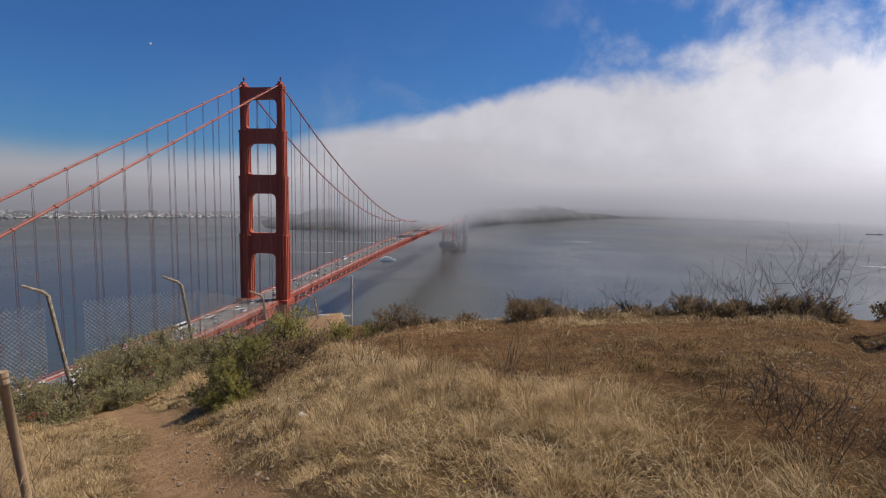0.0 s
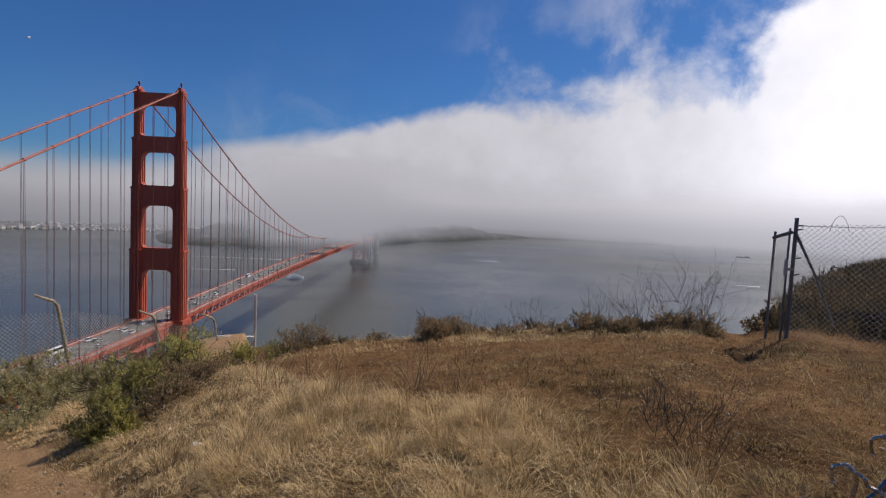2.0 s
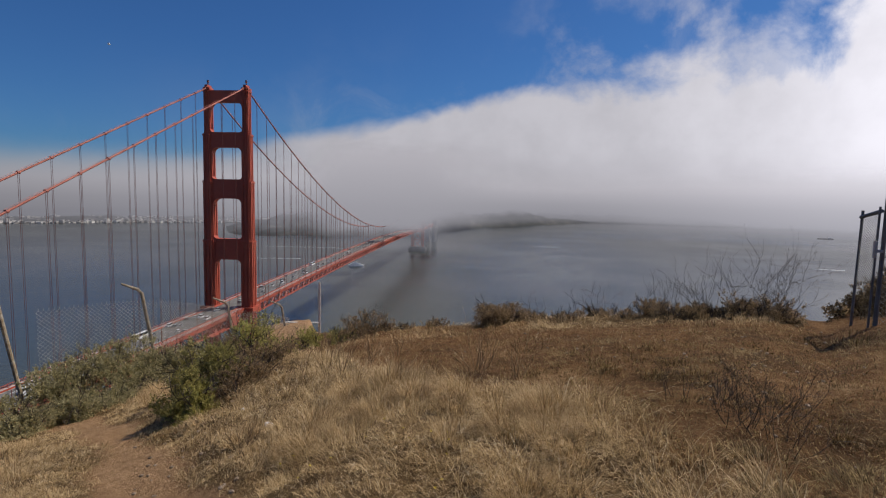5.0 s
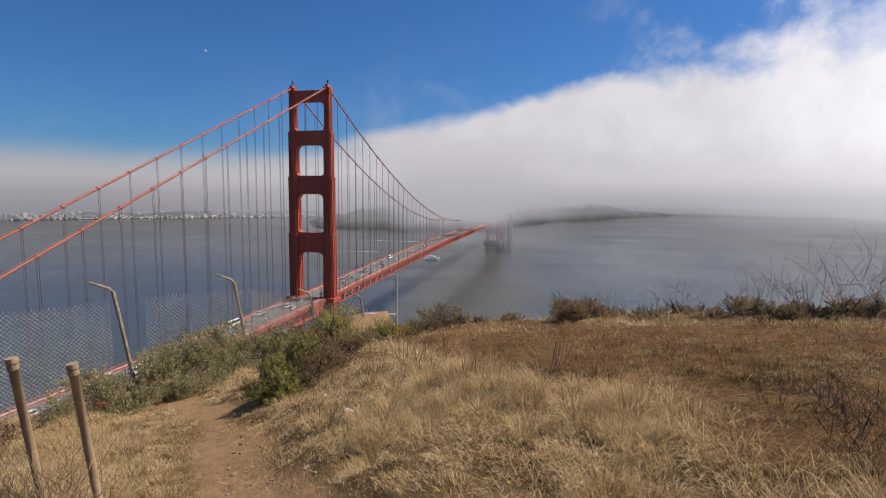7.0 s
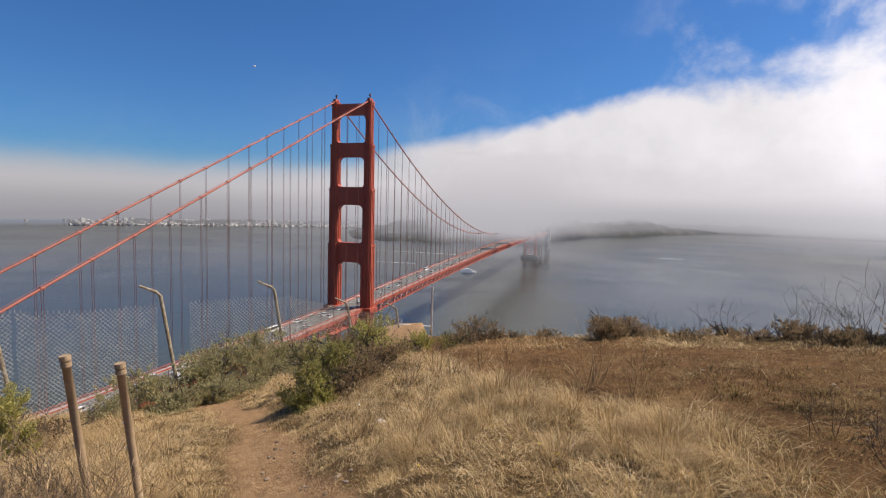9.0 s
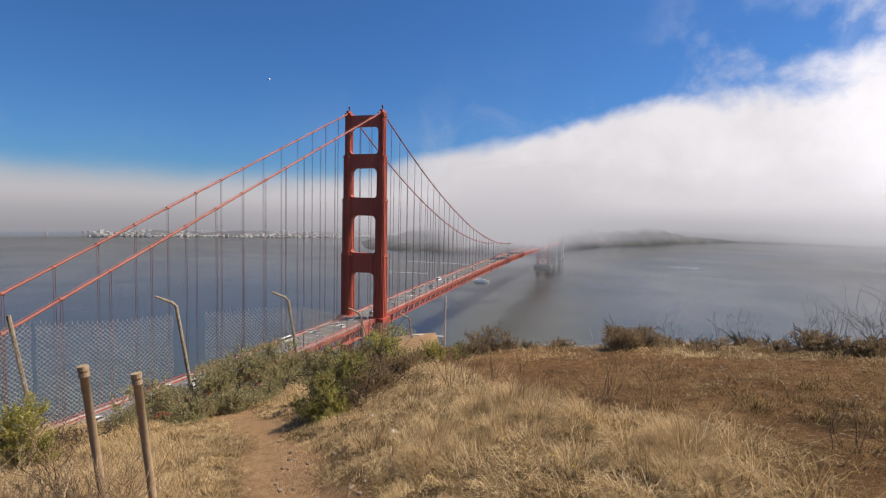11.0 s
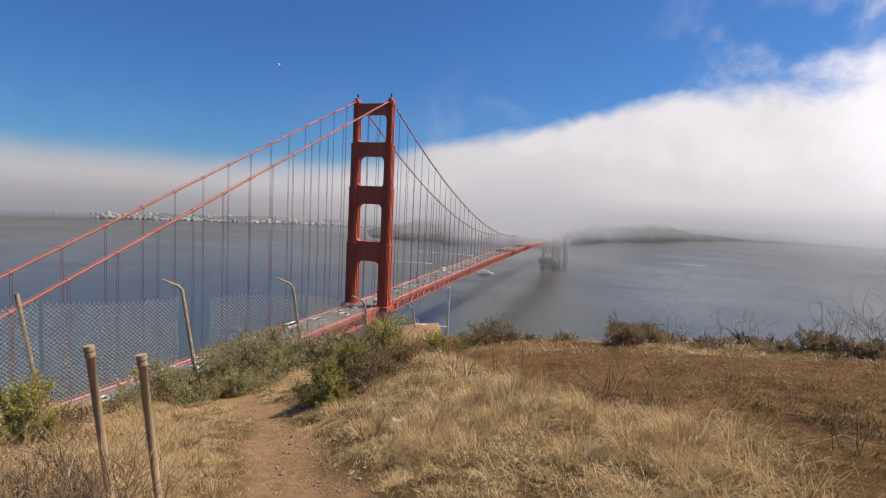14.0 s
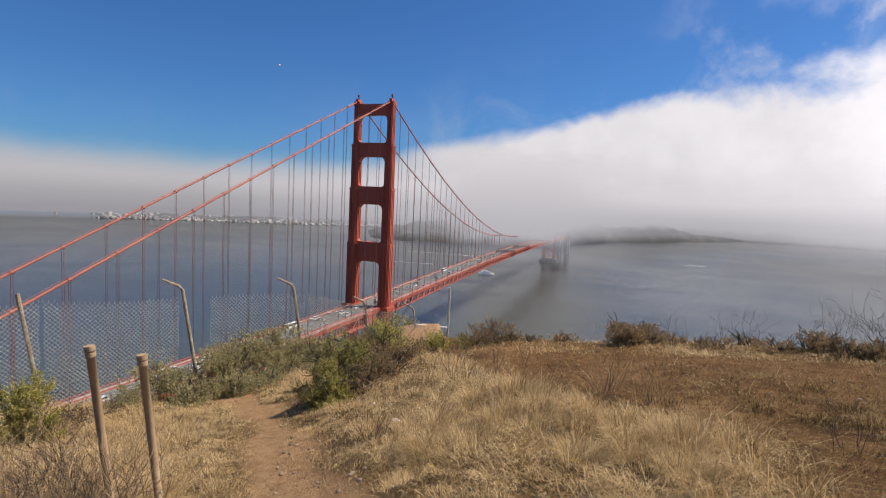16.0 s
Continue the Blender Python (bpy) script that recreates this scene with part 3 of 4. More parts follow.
def tower(name, parent, y, label):
    body = new(name)
    body.parent = parent
    body.location = (0, y, 0)
    tagged(body, label)
    for side in (-1, 1):
        for lo, hi, gap, across, along in TIERS:
            b = Build()
            cx = side * (gap + across / 2)
            b.prism(stepped_ring(cx, across / 2, along / 2, across * 0.085, 0.5), lo, hi)
            part("leg", b, PAINT, body)
            b = Build()
            b.prism(stepped_ring(cx, across / 2 + 0.35, along / 2 + 0.35, across * 0.085), hi - 1.6, hi - 0.5)
            part("collar", b, PAINT, body)
        b = Build()
        cx = side * (TIERS[3][2] + TIERS[3][3] / 2)
        b.prism(stepped_ring(cx, 2.5, 3.7, 0.4), 222.0, 223.4)
        b.box((cx - 1.1, -2.9, 223.4), (cx + 1.1, 2.9, 225.4))
        part("saddle_housing", b, PAINT, body)
        b = Build()
        b.tube([(cx, 0, 225.4), (cx, 0, 227.4)], 0.4, 8)
        b.tube([(cx, 0, 227.4), (cx, 0, 229.0)], [0.9, 0.6], 8)
        part("beacon", b, PAINT_ROPE, body)
    for lo, hi, below, above in STRUTS:
        b = Build()
        deep = 2.7
        half = max(below, above) + 1.2
        # panel with rounded haunches that round off the openings above and below it
        pts = [(-half, hi + (2.2 if above else 0))]
        pts = pts if not above else [(0.0, hi)] + [(-above + 2.2 - 2.2 * math.sin(radians(18 * i)), hi + 2.2 - 2.2 * math.cos(radians(18 * i))) for i in range(6)] + pts
        pts.append((-half, lo - 4.4))
        for i in range(7):
            w = radians(15 * i)
            pts.append((-below + 4.2 - 4.2 * math.cos(w), lo - 4.2 + 4.2 * math.sin(w)))
        pts += [(-x, z) for x, z in reversed(pts) if x != 0]
        n = len(b.v)
        k = len(pts)
        b.v += [(x, -deep, z) for x, z in pts] + [(x, deep, z) for x, z in pts]
        b.f += [tuple(range(n, n + k)), tuple(range(n + 2 * k - 1, n + k - 1, -1))]
        b.f += [(n + i, n + k + i, n + k + (i + 1) % k, n + (i + 1) % k) for i in range(k)]
        part("strut", b, PAINT, body)
    b = Build()                 # cross bracing below the roadway
    for z0, z1 in ((10, 32), (32, 56)):
        b.tube([(-9, 0, z0), (9, 0, z1)], 1.1, 4)
        b.tube([(9, 0, z0), (-9, 0, z1)], 1.1, 4)
        b.box((-10, -1.5, z1 - 1), (10, 1.5, z1 + 1))
    part("cross_brace", b, PAINT, body)
    for side in (-1, 1):        # collars of the pavement round the legs
        b = Build()
        b.box((side * 14.2 - 5.6, -7, DECK - 2.55), (side * 14.2 + 5.6, 7, DECK + 0.45))
        part("deck_collar", b, PAINT, body)
    b = Build()
    b.prism([(26 * math.cos(2 * math.pi * i / 28), 16 * math.sin(2 * math.pi * i / 28)) for i in range(28)], -6, 9)
    b.prism([(22 * math.cos(2 * math.pi * i / 28), 13 * math.sin(2 * math.pi * i / 28)) for i in range(28)], 9, 13)
    part("pier", b, PIER, body, "grey concrete pier in the water")
    return body


def rope(points, radius, sides):
    b = Build()
    b.tube(points, radius, sides)
    return b


def build_bridge():
    bridge = thing("suspension_bridge", pose(BX, BY, WATER), "orange-red steel suspension bridge crossing the strait into fog", "bridge")
    tower("tower", bridge, 0, "tall orange-red stepped steel tower")
    tower("tower", bridge, SPAN, "far tower fading into the fog")
    lo, hi = -352.0, SPAN + 352.0
    for side in (-1, 1):
        x = side * HALF
        pts = [(x, y, north_z(y)) for y in np.linspace(lo, 0, 14)] + [(x, y, main_z(y)) for y in np.linspace(0, SPAN, 70)[1:-1]] + \
              [(x, y, south_z(y)) for y in np.linspace(SPAN, hi, 14)]
        part("main_cable", rope(pts, 0.50, 8), PAINT_CABLE, bridge, smooth=True)
        part("hand_line", rope([(px + 0.5 * s, py, pz + 1.3) for s in (1,) for px, py, pz in pts], 0.06, 4), PAINT, bridge)
        k = 1
        while k * STEP < SPAN - 5:
            y = k * STEP
            hanger(bridge, x, y, main_z(y), deck_z(y))
            k += 1
        k = 1
        while north_z(-k * STEP) > DECK + 4:
            hanger(bridge, x, -k * STEP, north_z(-k * STEP), deck_z(-k * STEP))
            hanger(bridge, x, SPAN + k * STEP, south_z(SPAN + k * STEP), deck_z(SPAN + k * STEP))
            k += 1
    # roadway, pavements, rails
    ys = list(np.arange(lo, hi, 14.0)) + [hi]

    def ribbon(x0, x1, dz0, dz1):
        b = Build()
        for a, c in zip(ys[:-1], ys[1:]):
            za, zc = deck_z(a), deck_z(c)
            n = len(b.v)
            b.v += [(x0, a, za + dz0), (x1, a, za + dz0), (x1, c, zc + dz0), (x0, c, zc + dz0),
                    (x0, a, za + dz1), (x1, a, za + dz1), (x1, c, zc + dz1), (x0, c, zc + dz1)]
            b.f += [tuple(n + i for i in q) for q in ((3, 2, 1, 0), (4, 5, 6, 7), (1, 2, 6, 5), (3, 0, 4, 7))]
        return b
    part("roadway", ribbon(-9.4, 9.4, -0.9, 0.0), ASPHALT, bridge, "grey asphalt roadway")
    for side in (-1, 1):
        part("walkway", ribbon(*sorted((side * 9.4, side * 12.9)), -0.8, 0.22), CONCRETE, bridge, "pale concrete walkway")
        part("edge_girder", ribbon(*sorted((side * 12.9, side * 13.5)), -1.3, 0.3), PAINT, bridge)
        part("handrail", ribbon(*sorted((side * 13.1, side * 13.35)), 1.15, 1.4), PAINT, bridge)
        rails = Build()
        y = lo
        while y < hi:
            z = deck_z(y)
            rails.box((side * 13.2 - .09, y - .12, z + .3), (side * 13.2 + .09, y + .12, z + 1.2))
            y += 3.8
        tagged(part("railing_posts", rails, PAINT, bridge), kind="stuff")
        part("inner_rail", ribbon(*sorted((side * 9.45, side * 9.6)), 0.2, 1.0), PAINT, bridge)
        # stiffening truss
        truss = Build()
        y, up = lo, True
        while y < hi - 1:
            z0, z1 = deck_z(y), deck_z(min(y + 7.6, hi))
            x = side * 12.7
            truss.box((x - .35, y - .3, z0 - 7.6), (x + .35, y + .3, z0 - 1.0))
            a, c = (z0 - 7.4, z1 - 1.4) if up else (z0 - 1.4, z1 - 7.4)
            truss.tube([(x, y, a), (x, y + 7.6, c)], 0.42, 4)
            up = not up
            y += 7.6
        tagged(part("truss_web", truss, PAINT, bridge), kind="stuff")
        part("bottom_chord", ribbon(*sorted((side * 12.2, side * 13.2)), -8.1, -7.2), PAINT, bridge)
        part("top_chord", ribbon(*sorted((side * 12.2, side * 13.15)), -2.3, -1.32), PAINT, bridge)
    floor = Build()
    y = lo
    while y < hi:
        z = deck_z(y)
        floor.box((-12.2, y - .4, z - 2.6), (12.2, y + .4, z - .95))
        floor.box((-12.2, y - .3, z - 8.0), (12.2, y + .3, z - 7.4))
        y += 15.2
    tagged(part("floor_beams", floor, PAINT, bridge), kind="stuff")
    dashes = Build()
    for x in (-6.2, -3.1, 0.0, 3.1, 6.2):
        y = lo
        while y < 620:
            z = deck_z(y + 2)
            dashes.box((x - .12, y, z - .02), (x + .12, y + 3.6, z + .03))
            y += 11
    tagged(part("lane_dashes", dashes, LINE, bridge), kind="stuff")
    for side in (-1, 1):        # lamp standards on the walkways
        y = -330
        while y < 700:
            z = deck_z(y)
            b = Build()
            b.tube([(side * 10.2, y, z + .2), (side * 10.2, y, z + 8.2), (side * 9.4, y, z + 9.2), (side * 7.6, y, z + 9.4)], [.17, .13, .1, .1], 5)
            b.box((side * 7.6 - .7, y - .3, z + 9.2), (side * 7.6 + .3, y + .3, z + 9.5))
            part("lamp_standard", b, PAINT_ROPE, bridge)
            y += 46
    # pylons at the far shore and the anchorage on the near side
    for y in (SPAN + 352, SPAN + 420):
        for side in (-1, 1):
            b = Build()
            b.prism(stepped_ring(side * 13, 6, 8, 0.8), -5, DECK - 10)
            b.prism(stepped_ring(side * 13, 5, 6.5, 0.7), DECK - 10, DECK + 8)
            part("pylon", b, CONCRETE, bridge, "pale concrete pylon", at=pose(0, y, 0))
    for side in (-1, 1):
        b = Build()
        b.prism(stepped_ring(side * 14, 5, 9, 0.8), -5, DECK + 14)
        part("pylon", b, CONCRETE, bridge, "pale concrete pylon", at=pose(0, -352, 0))
    b = Build()                 # work shed hung on the truss beside the tower
    b.box((13.4, -33, DECK - 7.6), (16.6, -24, DECK - 0.6))
    b.box((13.2, -33.6, DECK - 0.6), (17.0, -23.4, DECK - 0.2))
    b.box((13.4, -58, DECK - 8.0), (16.4, -33, DECK - 7.6))
    part("work_shed", b, PAINT, bridge)
    return bridge


def hanger(bridge, x, y, top, foot):
    b = Build()
    for s in (-0.42, 0.42):
        b.tube([(0, s, 0), (0, s, foot - 1.0 - top)], 0.10, 4, cap=False)
    part("suspender", b, PAINT_ROPE, bridge, at=pose(x, y, top))
    b = Build()
    b.tube([(0, -0.7, 0), (0, 0.7, 0)], 0.64, 8)
    part("cable_band", b, PAINT_CABLE, bridge, at=pose(x, y, top))


build_bridge()


# ---- traffic and boats ----
def make_car(name, label, length, width, tall, category, m, paint):
    car = thing(name, m, label, category, "traffic on the bridge")
    b = Build()
    h = tall * 0.55
    b.box((-width / 2, -length / 2, 0.3), (width / 2, length / 2, h))
    part("body", b, paint, car)
    b = Build()
    n = len(b.v)
    y0, y1 = (-length * 0.38, length * 0.24) if length < 7 else (-length * 0.49, length * 0.49)
    inset = 0.45 if length < 7 else 0.05
    b.v += [(-width / 2 + .05, y0, h), (width / 2 - .05, y0, h), (width / 2 - .05, y1, h), (-width / 2 + .05, y1, h),
            (-width / 2 + .2, y0 + inset, tall - .12), (width / 2 - .2, y0 + inset, tall - .12), (width / 2 - .2, y1 - inset, tall - .12), (-width / 2 + .2, y1 - inset, tall - .12)]
    b.f += [tuple(n + i for i in q) for q in ((3, 2, 1, 0), (4, 5, 6, 7), (0, 1, 5, 4), (1, 2, 6, 5), (2, 3, 7, 6), (3, 0, 4, 7))]
    part("windows", b, GLASSDARK, car)
    b = Build()
    b.box((-width / 2 + .18, y0 + inset - .05, tall - .12), (width / 2 - .18, y1 - inset + .05, tall))
    part("roof", b, paint, car)
    for sx in (-1, 1):
        for y in (-length * 0.32, length * 0.32):
            b = Build()
            b.tube([(sx * (width / 2 - .25), y, 0.34), (sx * (width / 2 + .02), y, 0.34)], 0.34, 10)
            part("wheel", b, RUBBER, car)
    return car


def traffic():
    rng = random.Random(11)
    lanes = (-7.8, -4.65, -1.55, 1.55, 4.65, 7.8)

    def spot(x, y):
        return pose(BX + x, BY + y, WATER + deck_z(y) + 0.02, 0, 0, 180 if x < 0 else 0)
    car = make_car("car", "small car driving on the bridge roadway", 4.5, 1.8, 1.45, "car", spot(-4.65, -40), CARPAINT)
    van = make_car("van", "white van driving on the bridge roadway", 5.4, 2.0, 2.2, "van", spot(1.55, 96), WHITE)
    bus = make_car("bus", "long white bus on the bridge roadway", 12.0, 2.5, 3.3, "bus", spot(-7.8, -92), WHITE)
    copy_thing(bus, spot(-7.8, 210))
    taken = [(-4.65, -40), (1.55, 96), (-7.8, -92), (-7.8, 210)]
    tries = 0
    while len(taken) < 74 and tries < 2000:
        tries += 1
        x, y = rng.choice(lanes), rng.uniform(-250, 640)
        if any(abs(x - a) < 1 and abs(y - c) < 15 for a, c in taken) or rng.random() > 1.0 - y / 900:
            continue
        taken.append((x, y))
        copy_thing(van if rng.random() < 0.15 else car, spot(x, y))


traffic()


def boats():
    def hull(length, width, deep):
        b = Build()
        ring = [(-width / 2, -length / 2), (width / 2, -length / 2), (width / 2, length * .25), (width * .3, length * .42), (0, length / 2), (-width * .3, length * .42), (-width / 2, length * .25)]
        b.prism(ring, -0.5, deep)
        return b
    for name, label, az, r, turn, length, width, tint in (("ferry_boat", "white ferry boat passing under the bridge", 13.6, 1150, -70, 34, 9, WHITE),
                                                           ("cargo_ship", "dark cargo ship far out on grey water", -31.8, 3050, 88, 70, 12, RUBBER)):
        p = compass(az, r, WATER)
        ship = thing(name, pose(p.x, p.y, p.z, 0, 0, turn), label, "ship")
        part("hull", hull(length, width, 3.2), tint, ship)
        b = Build()
        b.box((-width * .36, -length * .36, 3.2), (width * .36, length * (.25 if tint is WHITE else -.2), 6.4))
        part("cabin", b, WHITE, ship)
        b = Build()
        b.box((-width * .25, -length * .22, 6.4), (width * .25, length * (.06 if tint is WHITE else -.25) + .2, 8.8))
        part("bridge_house", b, WHITE, ship)
        b = Build()
        b.tube([(0, -length * .15, 8.0), (0, -length * .15, 14)], 0.3, 6)
        part("mast", b, STEEL, ship)
    # foam that boats have drawn over the water
    for az0, az1, r0, r1, w in ((23.6, 15.0, 1640, 1560, 5), (25.5, 19.5, 1330, 1300, 3.5), (-31.0, -33.4, 1540, 1560, 9), (-5.5, -8.2, 1750, 1760, 4)):
        v, f, k = [], [], 24
        rng = random.Random(int(r0))
        for i in range(k + 1):
            q = i / k
            p = compass(az0 + (az1 - az0) * q, r0 + (r1 - r0) * q, WATER + 0.12)
            d = p.normalized()
            half = w * (0.15 + 0.85 * q) * rng.uniform(.6, 1.2)
            v += [(p.x - d.x * half, p.y - d.y * half, p.z), (p.x + d.x * half, p.y + d.y * half, p.z)]
        f = [(2 * i, 2 * i + 1, 2 * i + 3, 2 * i + 2) for i in range(k)]
        tagged(new("boat_wake", numpy_mesh("boat_wake", np.array(v), np.array(f), FOAM)), "pale foam wake drawn across the water", "wake", kind="stuff")


boats()


# ---- fences ----
def on_hill(az, r, up=0.0):
    p = compass(az, r)
    p.z = float(hill(p.x, p.y)) + up
    return p


def chain_link(p0, p1, h0, h1, wire=0.0030, pitch=0.09, sag=0.0, start=0.0, sides=3, tip=0.045):
    """diamond mesh from zigzag wires, hung between two feet; the tops end in twisted tips"""
    b = Build()
    p0, p1 = Vector(p0), Vector(p1)
    along = p1 - p0
    length = Vector((along.x, along.y, 0)).length
    n = int(length / (pitch / 2))
    for i in range(n + 1):
        pts = []
        q0 = i / n
        h = h0 + (h1 - h0) * q0 - sag * 4 * q0 * (1 - q0)
        rows = int((h - start) / (pitch / 2))
        for j in range(rows + 1):
            q = (i + (0.5 if (i + j) % 2 else -0.5)) / n
            foot = p0 + along * q
            wob = 0.010 * math.sin(7 * q * length + j * .35)
            pts.append((foot.x, foot.y + wob, foot.z + start + j * pitch / 2))
        end = pts[-1]
        if tip:
            pts.append((end[0], end[1], end[2] + tip))
        b.tube(pts, wire, sides, cap=False)
    return b


def lean_post(parent, name, foot, tall, lean, radius, mat, arm=None, label=""):
    b = Build()
    d = Vector((lean[0], lean[1], 1.0))
    top = foot + d * tall
    pts = [foot - d * 0.7, foot + d * tall * .5, top]
    rad = [radius] * 3
    if arm:
        pts += [top + Vector(arm) * .18 + Vector((0, 0, .05)), top + Vector(arm)]
        rad += [radius * .9, radius * .6]
    b.tube(pts, rad, 8)
    return part(name, b, mat, parent, label, smooth=False)


def west_fence():
    fence = thing("chain_link_fence", pose(0, 0, 0), "old chain-link fence with bent-topped weathered posts on the slope", "fence")
    spots = [(70, 12.0, 2.35), (57.7, 12.6, 2.35), (44.9, 13.6, 2.40), (34.3, 14.6, 2.35), (26.7, 17.6, 2.0), (21.4, 20.4, 1.9)]
    feet = []
    for az, r, tall in spots:
        knee_tan = {57.7: -.163, 44.9: -.168, 34.3: -.166, 26.7: -.196, 21.4: -.204}.get(az, -.165)
        p = compass(az, r)
        p.z = EYE + knee_tan * r - tall
        lean = Vector((-math.cos(radians(az)), -math.sin(radians(az)), 0)) * 0.15
        arm = Vector((-math.cos(radians(az)), -math.sin(radians(az)), 0)) * 0.42 + Vector((0, 0, .26))
        foot = p - lean * tall
        lean_post(fence, "post", foot, tall, lean, 0.041, POST, arm if az not in (57.7, 70) else None)
        feet.append(foot)
    for i in range(len(feet) - 1):
        a, c = feet[i], feet[i + 1]
        lo, hi = (0.02, 0.98) if i != 1 else (0.02, 0.84)
        if i == 2:
            lo = 0.10
        b = chain_link(a.lerp(c, lo), a.lerp(c, hi), spots[i][2] - .18, spots[i + 1][2] - (.18 if i < 4 else .4), 0.0048, sag=0.06 if i < 2 else -0.04)
        tagged(part("wire_mesh", b, WIRE, fence, "sagging grey wire mesh"), kind="stuff")
    p = compass(17.5, 22.5)
    p.z = EYE - .256 * 22.5
    lean_post(fence, "pole", p, 2.2, (0, 0), 0.055, PALE, label="straight pale steel pole")
    q = compass(21.2, 20.6)
    q.z = EYE - .232 * 20.6
    b = Build()
    b.tube([q, (p.x, p.y, EYE - .2355 * 22.5)], 0.028, 6)
    part("rail", b, PALE, fence, "pale steel rail")


west_fence()


def pipe_posts():
    for az, r, top, lean in ((52.6, 4.5, -.254, -.105), (48.4, 4.35, -.277, -.10)):
        p = compass(az, r)
        ground = float(hill(p.x, p.y))
        tall = EYE + top * r - ground
        post = thing("pipe_post", pose(p.x, p.y, ground), "tan painted steel pipe post with a ringed cap in dry grass", "post", "pipe posts beside the path")
        side = Vector((-math.cos(radians(az)), -math.sin(radians(az)), 0)) * -lean
        base = -side * tall
        b = Build()
        up = side + Vector((0, 0, 1))
        b.tube([base - up * .3, base + up * tall * .5, base + up * tall], 0.029, 14)
        part("pipe", b, PIPE, post, smooth=True)
        for k, (z, rad, h) in enumerate(((tall - .075, .036, .03), (tall - .03, .0375, .035))):
            b = Build()
            b.tube([base + up * z, base + up * (z + h)], rad, 14)
            part("cap_ring", b, PIPE, post)
        for z in (tall * .52, tall * .66, tall - .16):
            b = Build()
            o = base + up * z + Vector((math.cos(radians(az)), math.sin(radians(az)), 0)) * -.03
            b.tube([o, o + Vector((-.006, -.004, 0))], 0.009, 6)
            part("bolt", b, PALE, post)


pipe_posts()


def gate_fence():
    fence = thing("gate_fence", pose(0, 0, 0), "dark steel gate post and chain-link fence at the cliff edge", "fence")
    r = 9.6
    foot = compass(-35.75, r)
    foot.z = EYE - .174 * r
    lean_post(fence, "gate_post", foot, 1.86, (.006, 0), 0.028, STEEL)
    lean_post(fence, "hinge_post", foot + Vector((-.085, .01, 0)), 1.70, (.008, 0), 0.015, STEEL)
    left = compass(-34.15, r + .35)
    left.z = EYE - .178 * (r + .35)
    lean_post(fence, "gate_stile", left, 1.74, (.012, 0), 0.019, STEEL)
    b = Build()
    b.tube([left + Vector((0, 0, 1.64)), foot + Vector((-.05, 0, 1.64))], 0.028, 6)
    part("gate_rail", b, STEEL, fence)
    b = chain_link(left, foot + Vector((-.1, 0, 0)), 1.60, 1.60, 0.0032, 0.05, start=.62, tip=0.0)
    tagged(part("gate_wires", b, MESH_GREY, fence, "grey fine wire mesh"), kind="stuff")
    b = Build()
    b.box(foot + Vector((-.15, -.05, .98)), foot + Vector((-.10, -.03, 1.22)))
    b.box(foot + Vector((-.15, -.055, 1.06)), foot + Vector((-.02, -.045, 1.10)))
    part("latch_plate", b, PALE, fence, "pale bent latch plate")
    far = compass(-39.2, r + .1)
    far.z = EYE - .135 * (r + .1)
    b = Build()
    b.tube([foot + Vector((.02, 0, 1.62)), foot.lerp(far, .5) + Vector((0, 0, .84)), far - Vector((0, 0, .1))], [.021, .019, .015], 8)
    part("brace", b, STEEL, fence)
    last = foot
    for az, rr, top in ((-45.5, 9.2, .026), (-56, 8.4, .03), (-70, 7.6, .03)):
        p = compass(az, rr)
        p.z = EYE + top * rr - 1.84
        if az < -46:
            lean_post(fence, "line_post", p, 1.84, (0, 0), 0.035, STEEL)
        b = chain_link(last + Vector((.04, 0, 0)), p, 1.78, 1.78, 0.0032, 0.078, tip=0.0)
        tagged(part("wire_mesh", b, MESH_GREY, fence, "grey wire mesh"), kind="stuff")
        b = Build()
        b.tube([last + Vector((.04, 0, 1.74)), last.lerp(p, .5) + Vector((0, 0, 1.71)), p + Vector((0, 0, 1.75))], .004, 4)
        part("tension_wire", b, WIRE, fence)
        last = p
    for z in (1.0, 1.25, 1.5, 1.68, 1.74):
        b = Build()
        b.tube([foot + Vector((0, -.055, z)), foot + Vector((.08, -.05, z + .01))], .012, 6)
        part("mesh_clamp", b, STEEL, fence)
    b = Build()
    q = compass(-39.0, r)
    b.tube([(q.x - .16 + .3 * i / 10, q.y, EYE + .0 + .24 * math.sin(math.pi * i / 10) ** .7) for i in range(11)], .004, 4)
    part("loose_wire", b, WIRE, fence)
    for az, rr, h in ((-44.2, 21, .55), (-45.4, 19.5, .6)):
        p = on_hill(az, rr, -.1)
        post = thing("old_stump_post", pose(p.x, p.y, p.z), "short dark wooden post on the ridge", "post", "stump posts")
        b = Build()
        b.tube([(0, 0, 0), (.02, 0, h)], [.075, .065], 7)
        part("stump", b, ROCK, post)


gate_fence()


